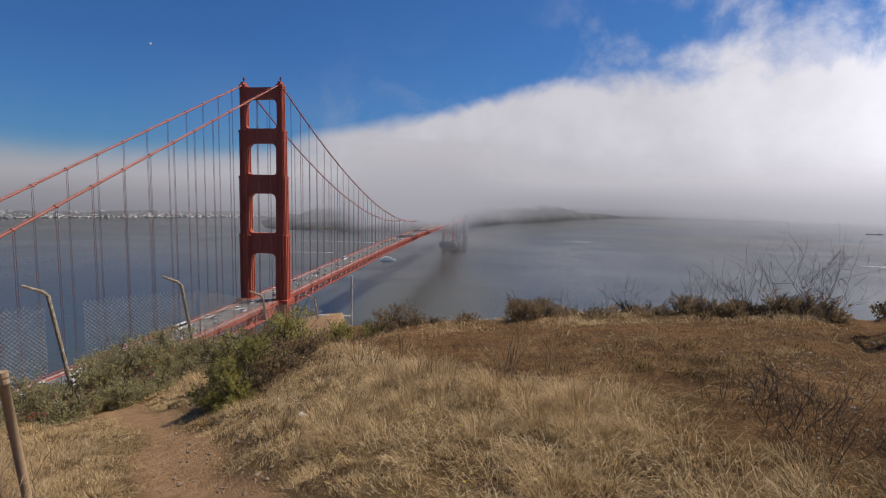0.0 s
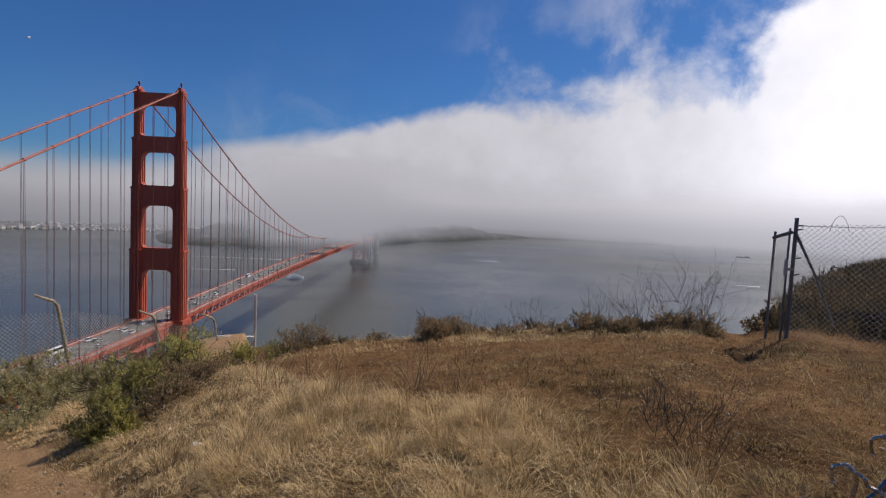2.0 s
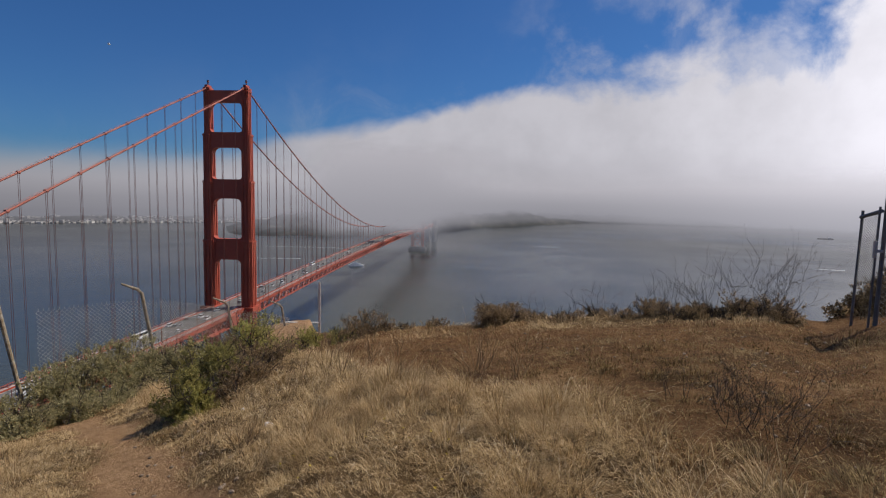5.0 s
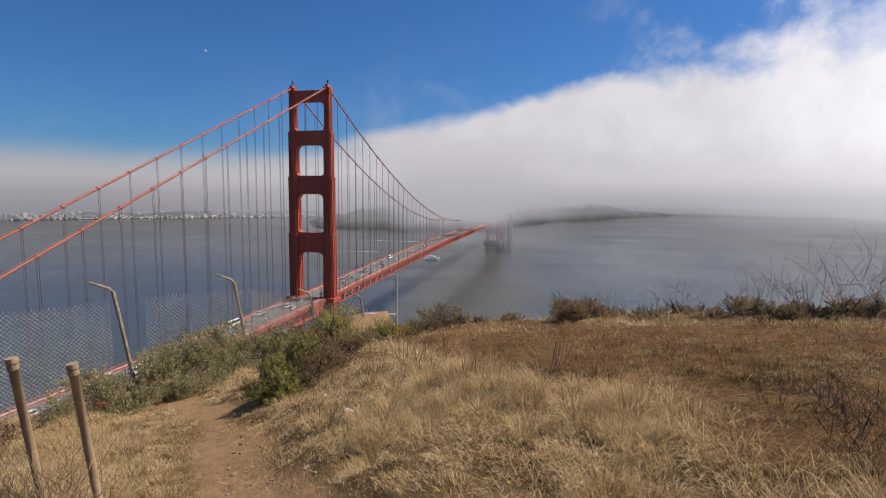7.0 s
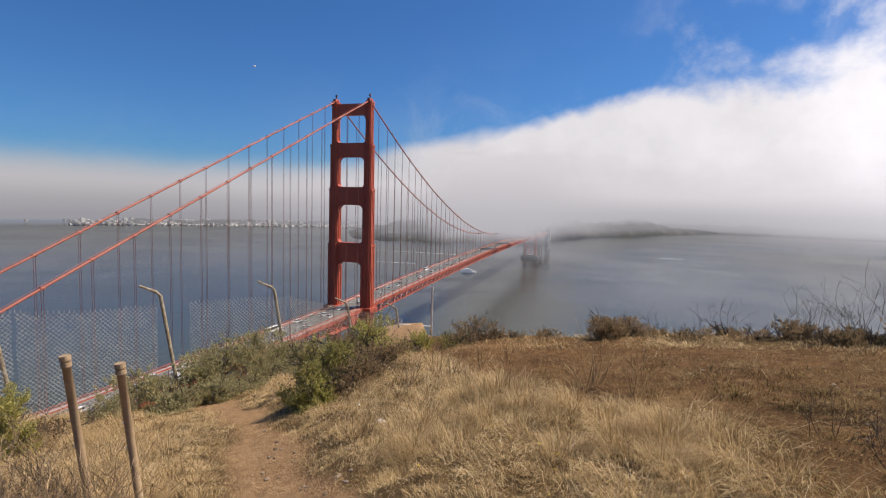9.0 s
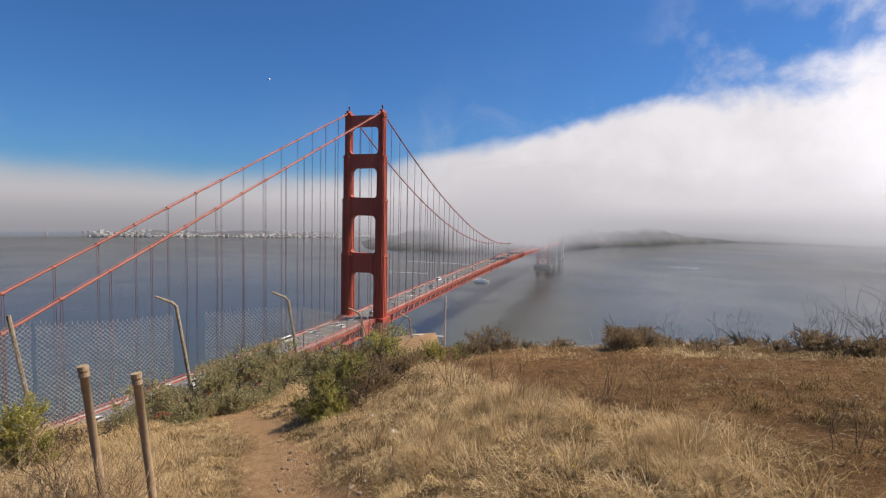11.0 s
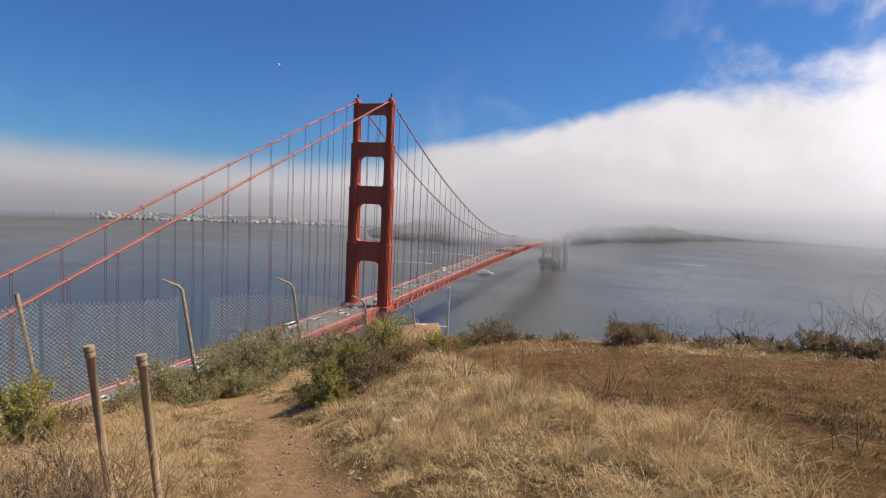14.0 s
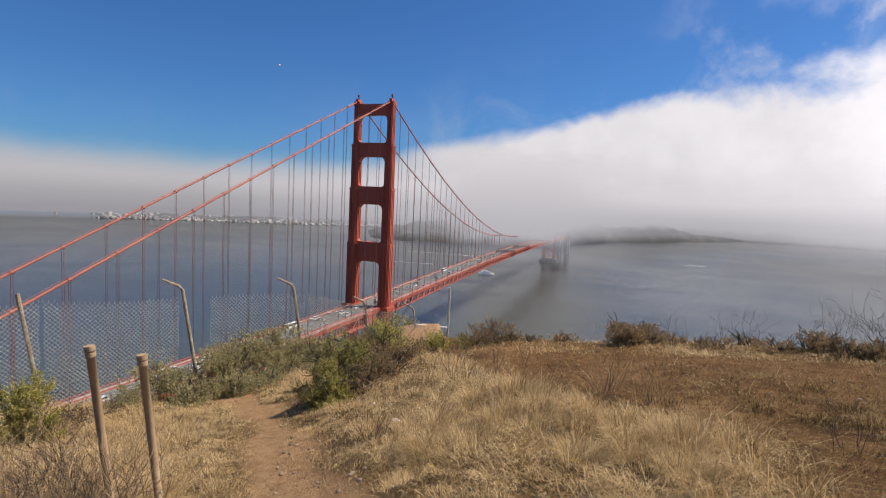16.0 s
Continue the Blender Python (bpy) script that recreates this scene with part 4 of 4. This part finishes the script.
def near_fence():
    """top edge of the wire fence that the camera looks over, sagging towards its post"""
    fence = thing("near_wire_fence", pose(0, 0, 0), "galvanised chain-link top edge with bent wire tips, close by", "fence")

    def run(a, c, n, right):
        a, c, right, up = Vector(a), Vector(c), Vector(right), Vector((0, 0, 1))
        d = (c - a) / n
        ends = []
        for i in range(n + 1):
            o = a + d * (i + .03 * math.sin(i * 2.9)) + up * .002 * math.sin(i * 4.1)
            s = 0.72 + .10 * math.sin(i * 1.9)
            end = o + right * .032 * s - up * (.008 + .004 * math.sin(i * 3.3))
            ends.append(end)
            knee = o + right * .009 - up * .002
            curves = ([o - right * .001 - up * .020 * s, o - right * .0026 - up * .009, o - right * .0022 - up * .003, o + right * .003, knee, o + right * .015 - up * .005,
                       end - right * .004, end + right * .003 - up * .002, end + right * .006 - up * .010, end + right * .004 - up * .024, end - right * .004 - up * .06],
                      [o + right * .002 + up * .0005, o + right * .007 + up * .001, knee + right * .002 - up * .005, knee - up * .022, knee - right * .004 - up * .042, knee - right * .002 - up * .075])
            for k, pts in enumerate(curves):
                fine = []
                for j in range(len(pts) - 1):
                    p0, p1, p2, p3 = pts[max(j - 1, 0)], pts[j], pts[j + 1], pts[min(j + 2, len(pts) - 1)]
                    for q in (0.0, 0.25, 0.5, 0.75):
                        fine.append(0.5 * (2 * p1 + (p2 - p0) * q + (2 * p0 - 5 * p1 + 4 * p2 - p3) * q * q + (3 * p1 - p0 - 3 * p2 + p3) * q ** 3))
                b = Build()
                b.tube(fine + [pts[-1]], .00125, 8)
                part("wire_tip" if k else "wire_loop", b, BRIGHT_WIRE, fence, smooth=True)
        b = Build()
        line = []
        for p, q in zip(ends, ends[1:]):
            line += [p.lerp(q, f) + up * .004 * math.sin(f * math.pi) - up * .003 for f in (0.0, .25, .5, .75)]
        b.tube([ends[0] - d * .8] + line + [ends[-1]], .0013, 8)
        part("strand", b, BRIGHT_WIRE, fence, smooth=True)
    run((0.236, 0.337, EYE - 0.202), (0.453, 0.328, EYE - 0.002), 9, (.755, -.656, 0))
    b = Build()
    p = compass(-48.3, .56)
    b.tube([(p.x, p.y, 0.02), (p.x, p.y, EYE - .16), (p.x, p.y, EYE - .145)], [.022, .022, .014], 14)
    part("post", b, STEEL, fence, "dark grey steel post", smooth=True)
    run((-.60, .24, EYE - .247), (-.380, .225, EYE - .221), 3, (.37, .93, 0))


near_fence()


# ---- plants ----
def leaf_cloud(rng, blobs, count, size, mat, name, parent, each=26):
    """count small leaves in sprigs that point outwards and up from the skin of the blobs (x, y, z, radius)"""
    blobs = np.array(blobs)
    sprigs = max(count // each, 1)
    pick = rng.choice(len(blobs), sprigs, p=blobs[:, 3] ** 2 / np.sum(blobs[:, 3] ** 2))
    d = rng.normal(size=(sprigs, 3))
    d /= np.linalg.norm(d, axis=1)[:, None]
    base = blobs[pick, :3] + d * (blobs[pick, 3] * rng.uniform(0.25, 1.0, sprigs) ** 0.5)[:, None] * np.array([1, 1, 0.8])
    base[:, 2] = np.maximum(base[:, 2], 0.02)
    axis = d * 0.8 + rng.normal(size=(sprigs, 3)) * 0.35 + np.array([0, 0, 0.8])
    axis /= np.linalg.norm(axis, axis=1)[:, None]
    reach = size * rng.uniform(2.4, 5.6, sprigs)
    sprig = np.repeat(np.arange(sprigs), each)
    n = len(sprig)
    along = np.tile(np.linspace(0.0, 1.0, each), sprigs) * rng.uniform(.8, 1.15, n)
    c = base[sprig] + axis[sprig] * (along * reach[sprig])[:, None] + rng.normal(size=(n, 3)) * size * (0.75 - 0.35 * along)[:, None]
    u = axis[sprig] * 0.75 + rng.normal(size=(n, 3)) * (0.62 - 0.25 * along)[:, None]
    u /= np.linalg.norm(u, axis=1)[:, None]
    w = np.cross(u, rng.normal(size=(n, 3)))
    w /= np.linalg.norm(w, axis=1)[:, None]
    s = size * rng.uniform(0.55, 1.15, n)[:, None] * (1.15 - 0.45 * along)[:, None]
    v = np.stack([c - u * s * 0.3, c + w * s * 0.42 + u * s * .4, c + u * s * 1.3, c - w * s * 0.42 + u * s * .4], 1).reshape(-1, 3)
    f = np.arange(4 * n).reshape(-1, 4)
    return part(name, numpy_mesh(name, v, f, mat), mat, parent)


def stems(rng, count, spread, tall, radius, splits=2):
    b = Build()

    def grow(p, d, length, rad, level):
        pts, q = [p], p
        for i in range(3):
            d = (d + Vector(rng.normal(size=3)) * 0.16 + Vector((0, 0, .05))).normalized()
            q = q + d * length / 3
            pts.append(q)
        b.tube(pts, [rad, rad * .85, rad * .7, rad * .5], 3, cap=False)
        if level:
            for k in range(int(rng.integers(2, 4))):
                side = (d + Vector(rng.normal(size=3)) * 0.6).normalized()
                grow(pts[int(rng.integers(1, 4))], side, length * rng.uniform(.45, .75), rad * .6, level - 1)
    for i in range(count):
        a = rng.uniform(0, 2 * math.pi)
        o = Vector((math.cos(a), math.sin(a), 0)) * rng.uniform(0, spread * .35)
        d = Vector((math.cos(a) * rng.uniform(.1, .8), math.sin(a) * rng.uniform(.1, .8), 1)).normalized()
        grow(o, d, tall * rng.uniform(.45, .75), radius, splits)
    return b


def shrub(seed, az, r, wide, tall, leaves, mat, label, size=0.03, bare=6, group="", sink=0.0, name="shrub"):
    rng = np.random.default_rng(seed)
    p = on_hill(az, r, -0.03 - sink)
    bush = thing(name, pose(p.x, p.y, p.z, 0, 0, seed * 37 % 360), label, "shrub", group)
    blobs = []
    for i in range(9):
        a, q = rng.uniform(0, 2 * math.pi), rng.uniform(0, .75) * wide
        rad = wide * rng.uniform(.28, .46)
        z = rng.uniform(.25, 1.0) * max(tall - rad, 0.05) * (1 - 0.45 * (q / wide) ** 2)
        blobs.append((math.cos(a) * q, math.sin(a) * q, z, min(rad, tall * .55)))
    tagged(part("branch_frame", stems(rng, bare, wide, tall, .012, 2), TWIG, bush), kind="stuff")
    leaf_cloud(rng, blobs, leaves, size, mat, "foliage", bush)
    return bush


GREEN = "dense green coastal shrub with small leaves on the slope"
DULL = "low brownish dry shrub on the cliff brow"
DARK = "dark scrubby shrub covering the rocky rise"
for i, (az, r, wide, tall, leaves, mat, size) in enumerate((
        (30.6, 8.0, .58, .72, 9500, LEAF, .024), (29.8, 7.7, .40, .62, 7000, LEAF_BRIGHT, .024), (27.2, 8.6, .58, .90, 9000, LEAF, .024), (29.0, 9.3, .62, 1.12, 9000, LEAF, .026), (25.0, 9.0, .55, .85, 4200, LEAF_DRY, .024),
        (24.6, 9.8, .50, 1.1, 3500, LEAF_BRIGHT, .026), (23.3, 10.4, .40, 1.2, 1900, LEAF_BRIGHT, .03), (23.8, 8.2, .45, .55, 3500, LEAF_DRY, .022), (18.7, 10.8, .36, .45, 2300, LEAF_BRIGHT, .028),
        (41.8, 13.0, 1.05, 1.25, 12000, LEAF_GREY, .035), (38.6, 13.6, 1.15, 1.55, 14000, LEAF_GREY, .035), (35.6, 14.0, 1.05, 1.55, 12000, LEAF_GREY, .035), (33.0, 14.2, .85, 1.35, 9000, LEAF_GREY, .035), (45.8, 12.2, .95, 1.0, 8000, LEAF_GREY, .033), (43.6, 12.4, .6, .5, 3200, LEAF_DRY, .026),
        (49.0, 11.2, .7, .5, 3800, LEAF_GREY, .026), (30.8, 13.6, .7, .95, 6000, LEAF_GREY, .03), (57.4, 8.6, .52, 1.0, 10000, LEAF_BRIGHT, .026), (40.2, 11.6, .85, .55, 7000, LEAF_GREY, .033), (37.2, 12.2, .85, .60, 7000, LEAF_GREY, .033), (43.4, 11.2, .8, .55, 6000, LEAF_GREY, .033), (34.4, 12.8, .7, .65, 5500, LEAF_GREY, .033), (60.8, 7.8, .42, .6, 3600, LEAF, .024),
        (53.8, 9.6, .6, .42, 3000, LEAF_DRY, .026), (25.8, 7.9, .45, .52, 3600, LEAF_DRY, .022), (22.6, 9.2, .5, .62, 3400, LEAF_DRY, .024), (26.6, 9.6, .5, .95, 3400, LEAF_DRY, .026),
        (21.4, 10.0, .45, .6, 2600, LEAF, .024))):
    shrub(20 + i, az, r, wide, tall, leaves, mat, GREEN if mat is not LEAF_DRY else "dry brown scrub beside the footpath", size, 8, "shrubs on the slope")
for i, (az, r, wide, tall, leaves, mat) in enumerate((
        (13.0, 10.7, .60, .62, 5500, LEAF_DRY), (14.8, 10.5, .4, .42, 2200, LEAF), (10.6, 10.9, .35, .36, 2200, LEAF_DRY), (8.4, 11.0, .3, .24, 1500, LEAF_DRY), (5.0, 11.0, .40, .28, 2000, LEAF_DRY),
        (-1.2, 10.5, .52, .60, 11000, LEAF_DRY), (-3.0, 10.6, .48, .56, 9000, LEAF_DRY), (-9.2, 9.9, .42, .34, 3200, LEAF_DRY), (-12.6, 10.5, .5, .32, 2800, LEAF_DRY), (-17.4, 10.3, .46, .50, 3500, LEAF_DRY), (-19.6, 10.2, .5, .38, 3500, LEAF_DRY),
        (-22.4, 10.0, .60, .34, 3800, LEAF_DRY), (-25.6, 9.9, .42, .55, 3800, LEAF_DRY), (-27.8, 9.8, .55, .55, 5000, LEAF_DRY), (-29.6, 9.7, .36, .30, 2200, LEAF_DRY), (-15.2, 10.2, .5, .26, 2200, LEAF_DRY), (-20.8, 9.7, .5, .24, 2200, SCRUB), (-24.2, 9.6, .5, .26, 2400, SCRUB), (-6.5, 10.4, .5, .24, 2000, LEAF_DRY))):
    shrub(60 + i, az, r, wide, tall * (.95 if i in (0, 5) else .78), leaves, mat, DULL, .020, 12, "shrubs along the brow")
for i, (az, r, wide, tall) in enumerate(((-42.6, 11.0, .55, .50), (-44.8, 10.6, .7, .62), (-47.2, 10.4, .8, .70), (-50.0, 10.2, .8, .60), (-38.0, 11.6, .45, .26), (-36.8, 11.4, .40, .30), (-40.4, 11.2, .5, .36))):
    shrub(400 + i, az, r, wide, tall, 4200, SCRUB_DARK, "dense dark brown bush at the foot of the rise", .022, 14, "bushes below the rise")
rng = random.Random(3)
for i in range(120):
    az = -34.4 - 28 * (i / 120) ** 0.85
    room = float(np.interp(az, BROW[::1, 0], BROW[:, 1]))
    r = 10.9 + (min(room, 23) - 10.6) * rng.random()
    shrub(90 + i, az, r, rng.uniform(.5, .9), rng.uniform(.16, .38), 1200, SCRUB if i % 3 else LEAF_DRY, DARK, .036, 5, "scrub on the rise", 0.10)


def bare_shrub(seed, az, r, wide, tall, count, label, mat=TWIG, splits=3, thick=.0042):
    rg = np.random.default_rng(seed)
    p = on_hill(az, r, -0.02)
    bush = thing("bare_shrub", pose(p.x, p.y, p.z), label, "shrub", "leafless shrubs")
    tagged(part("branch_frame", stems(rg, count, wide, tall, thick, splits), mat, bush), kind="stuff")
    return bush


for i, (az, r, tall, count) in enumerate(((-19.2, 10.6, 1.0, 7), (-22.3, 10.6, 1.15, 9), (-23.6, 10.3, 1.0, 6), (-26.2, 10.4, 1.25, 11), (-28.4, 10.2, 1.15, 11), (-29.6, 10.0, .8, 7), (-12.8, 11.0, .95, 3), (-10.6, 10.9, .7, 4), (-6.0, 10.8, .6, 5), (-17.2, 10.6, .9, 3))):
    bare_shrub(140 + i, az, r, .5, tall, count, "leafless grey-brown shrub with fine twigs against the water")
for i, (az, r, tall, count) in enumerate(((-26.5, 4.7, .42, 14), (-28.5, 4.9, .5, 12), (-24.5, 5.0, .45, 10), (-21.5, 5.2, .35, 8), (-30.5, 4.4, .35, 8))):
    bare_shrub(160 + i, az, r, .7, tall, count, "dark dead weed with thin branching stems in short grass", TWIG, 4, .0030)
for i in range(34):
    az, r = rng.uniform(47, 66), rng.uniform(3.2, 5.4)
    bare_shrub(180 + i, az, r, .3, rng.uniform(.5, .85), 9, "dead brown weed stalks among dry grass", STALK if i % 4 else TWIG, 3, .0048)
for i, (az, r, tall) in enumerate(((-.2, 6.6, .75), (.6, 6.4, .55), (-4.5, 6.2, .5), (25.5, 5.0, .4), (12.0, 7.5, .6), (9, 8, .5), (17, 7.4, .7), (19.5, 7.2, .8), (21, 6.8, .7), (15, 7.0, .65))):
    bare_shrub(210 + i, az, r, .2, tall, 6, "tall dry grass stalk bleached by the sun", STALK, 1, .004)


def blades(name, label, seed, tries, chance, size, width, lean_mean, mat, far, loose=0.22):
    """blades of grass: most of them in tussocks that fall outwards and with the wind, the loose rest between them"""
    rg = np.random.default_rng(seed)
    az = rg.uniform(-54, 68, tries)
    r = np.sqrt(rg.uniform(1.9 ** 2, far ** 2, tries))
    x, y = -np.sin(np.radians(az)) * r, np.cos(np.radians(az)) * r
    cell = 0.42
    ci, cj = np.floor(x / cell + 0.35 * fractal(3 * x, 3 * y)), np.floor(y / cell + 0.35 * fractal(3 * y, -3 * x, 2.0))
    key = (ci * 73.17 + cj * 191.71)
    chance_of = [np.modf(np.abs(np.sin(key * a)) * 4371.3)[0] for a in (1.13, 2.71, 3.37, 4.93, 5.51)]
    mx, my = (ci + 0.2 + 0.6 * chance_of[0]) * cell, (cj + 0.2 + 0.6 * chance_of[1]) * cell
    off = np.hypot(x - mx, y - my) / cell
    patch = np.clip(0.62 + 0.6 * fractal(1.1 * x, 1.1 * y, 8.0), 0.12, 1)
    tuft = np.clip(1.15 - 1.25 * off, 0.08, 1) * (0.35 + 0.75 * chance_of[2]) * patch
    keep = rg.uniform(size=tries) < chance(x, y, r, az, tuft)
    x, y, tuft, r, off, mx, my = (q[keep] for q in (x, y, tuft, r, off, mx, my))
    wind, lay = chance_of[3][keep], chance_of[4][keep]
    n = len(x)
    z = hill(x, y)
    fall = 2.6 * fractal(.7 * x, .7 * y, 4.0) + 2.4 + 2.2 * (wind - .5)
    push = 0.35 + 1.1 * lay
    flow = np.arctan2((y - my) / cell * 2 + push * np.sin(fall), (x - mx) / cell * 2 + push * np.cos(fall)) + rg.normal(size=n) * 0.45
    flow = np.where(rg.uniform(size=n) < loose, rg.uniform(0, 2 * math.pi, n), flow)
    tall = rg.uniform(size[0], size[1], n) * (0.42 + 0.95 * tuft)
    bearing = np.degrees(np.arctan2(-x, y))
    brow = np.clip((r - 8.2) / 1.2, 0, 1) * (bearing < 14) * (bearing > -33)
    tall = tall * (1 - 0.40 * brow) * np.interp(path_across(x, y), [0, .3, 1.3], [.3, .45, 1.0])
    lean = np.clip(rg.normal(lean_mean, 0.34, n) + 0.35 * (off - .4) + 0.5 * (lay - .45), 0.05, 1.56)
    wide = rg.uniform(width[0], width[1], n) * np.interp(r, [2, 6, 12], [.9, 1.25, 2.0])
    d = np.stack([np.cos(flow), np.sin(flow)], 1)
    side = np.stack([-d[:, 1], d[:, 0]], 1)
    v = np.empty((n, 5, 3))
    bend = rg.uniform(0.05, 0.5, n)
    first, last = lean * (1 - bend), np.minimum(lean * (1 + bend), 1.75)
    ax, az_ = 0.55 * np.sin(first), 0.55 * np.cos(first)
    bx, bz = ax + 0.5 * np.sin(last), az_ + 0.5 * np.cos(last)
    for k, (out, up, w) in enumerate(((0 * ax, 0 * ax, 1.0), (ax, az_, .8), (bx, bz, 0.0))):
        cx, cy = x + d[:, 0] * tall * out, y + d[:, 1] * tall * out
        cz = np.maximum(z - 0.01 + tall * up, z - 0.01 + 0.02 * (k > 0))
        for s, sign in ((0, -1), (1, 1)) if k < 2 else ((0, 0),):
            v[:, 2 * k + s, 0] = cx + side[:, 0] * wide * w * sign
            v[:, 2 * k + s, 1] = cy + side[:, 1] * wide * w * sign
            v[:, 2 * k + s, 2] = cz
    o = np.arange(n)[:, None] * 5
    f = np.concatenate([o + np.array([0, 1, 3]), o + np.array([0, 3, 2]), o + np.array([2, 3, 4])], 0)
    tagged(new(name, numpy_mesh(name, v.reshape(-1, 3), f, mat)), label, "grass", kind="stuff")


def tall_chance(x, y, r, az, tuft):
    return np.clip(grass_mask(x, y) * (0.06 + 1.25 * tuft), 0, 1) * np.interp(r, [2, 5, 9, 13], [.95, .85, .5, .28])


def straw_chance(x, y, r, az, tuft):
    return np.clip(grass_mask(x, y) + 0.03, 0, 1) * (1 - path_mask(x, y) * .9) * 0.08


def short_chance(x, y, r, az, tuft):
    right = np.interp(az, [-54, -30, -14, 0, 30], [1, 1, .55, .25, .25]) * np.clip((9.6 - r) / 1.2, 0.05, 1)
    return np.clip(right * (0.15 + 0.85 * tuft), 0, 1) * (1 - path_mask(x, y) * .93) * np.interp(r, [2, 5, 9, 13], [.5, .32, .16, .1])


def scrub_chance(x, y, r, az, tuft):
    return np.clip((-34.2 - az) / 1.5, 0, 1) * np.clip((r - 10.2) / 0.8, 0, 1) * 0.45


blades("dark_weeds", "dark dry weeds matted over the rocky rise", 13, 900000, scrub_chance, (.18, .50), (.002, .0042), 0.7, SCRUB, 23.0)
blades("dry_grass", "matted golden dry grass in wind-blown tufts", 7, 2500000, tall_chance, (.13, .42), (.0009, .0026), 1.2, STRAW, 13.0, 0.32)
blades("loose_straw", "single long pale straws lying over the dry grass", 17, 90000, straw_chance, (.30, .65), (.0009, .0018), 1.42, STALK_PALE, 8.5, 1.0)
blades("short_grass", "short olive-brown trampled grass on bare earth", 9, 2300000, short_chance, (.04, .15), (.001, .003), 1.25, TURF, 11.0)


# ---- the moon by day ----
def moon():
    bm = bmesh.new()
    bmesh.ops.create_uvsphere(bm, u_segments=24, v_segments=16, radius=9.0)
    me = bpy.data.meshes.new("moon")
    bm.to_mesh(me)
    bm.free()
    me.materials.append(WHITE)
    ob = new("moon", me)
    ob.location = compass(36.2, 4500, EYE + .232 * 4500)
    tagged(ob, "small pale half moon in blue daylight sky", "moon", kind="structure")


moon()


# ---- small things on the ground ----
def pebble(seed):
    rg = random.Random(seed)
    bm = bmesh.new()
    bmesh.ops.create_icosphere(bm, subdivisions=1, radius=1.0)
    for v in bm.verts:
        v.co *= rg.uniform(.7, 1.15)
        v.co.z *= .6
    me = bpy.data.meshes.new("stone")
    bm.to_mesh(me)
    bm.free()
    me.materials.append(STONE)
    return me


pebbles = [pebble(i) for i in range(4)]
rng = random.Random(8)
for i in range(170):
    az, r = rng.choice(((rng.uniform(-44, 10), rng.uniform(6.2, 9.8)), (rng.uniform(26, 36), rng.uniform(3, 8)), (rng.uniform(-46, -20), rng.uniform(4, 9))))
    s = rng.uniform(.01, .03)
    p = on_hill(az, r, s * .25)
    ob = new("stone", pebbles[i % 4])
    ob.matrix_basis = pose(p.x, p.y, p.z, 0, 0, rng.uniform(0, 360)) @ Matrix.Scale(s, 4)
    tagged(ob, "small brown stone lying on bare earth", "stone", "stones on the earth")


def litter(az, tan_down, size, seed):
    r = 3.0
    while r < 9 and (float(on_hill(az, r).z) - EYE) / r < tan_down:
        r += 0.02
    rg = random.Random(seed)
    p = on_hill(az, r, 0.02)
    bm = bmesh.new()
    bmesh.ops.create_icosphere(bm, subdivisions=3, radius=size)
    for v in bm.verts:
        v.co *= 0.8 + 0.45 * noise.noise(v.co * 9 / size * .1 + Vector((seed, 0, 0)))
        v.co.z *= 0.7
    me = bpy.data.meshes.new("crumpled_bag")
    bm.to_mesh(me)
    bm.free()
    me.materials.append(PLASTIC)
    ob = new("crumpled_bag", me)
    ob.matrix_basis = pose(p.x, p.y, p.z + size * .4, 12, 25, rg.uniform(0, 360))
    tagged(ob, "crumpled white plastic litter lying in dry grass", "litter")


litter(22.7, -.436, .062, 1)
litter(25.4, -.395, .022, 2)
for i in range(16):
    az, r = rng.uniform(2, 23), rng.uniform(2.8, 4.2)
    p = on_hill(az, r, rng.uniform(.1, .2))
    b = Build()
    for k in range(5):
        w = 2 * math.pi * k / 5
        n = len(b.v)
        b.v += [(0, 0, 0), (.007 * math.cos(w - .5), .007 * math.sin(w - .5), .003), (.011 * math.cos(w), .011 * math.sin(w), .004), (.007 * math.cos(w + .5), .007 * math.sin(w + .5), .003)]
        b.f.append((n, n + 1, n + 2, n + 3))
    flower = thing("wild_flower", pose(p.x, p.y, p.z, rng.uniform(-30, 30), rng.uniform(-30, 30), 0), "tiny yellow wild flower in dry grass", "flower", "wild flowers")
    part("blossom", b, FLOWER, flower)
    b = Build()
    b.tube([(0, 0, 0), (.01, 0, -.12), (.012, .01, -.24)], .0014, 4)
    part("stem", b, STALK, flower)
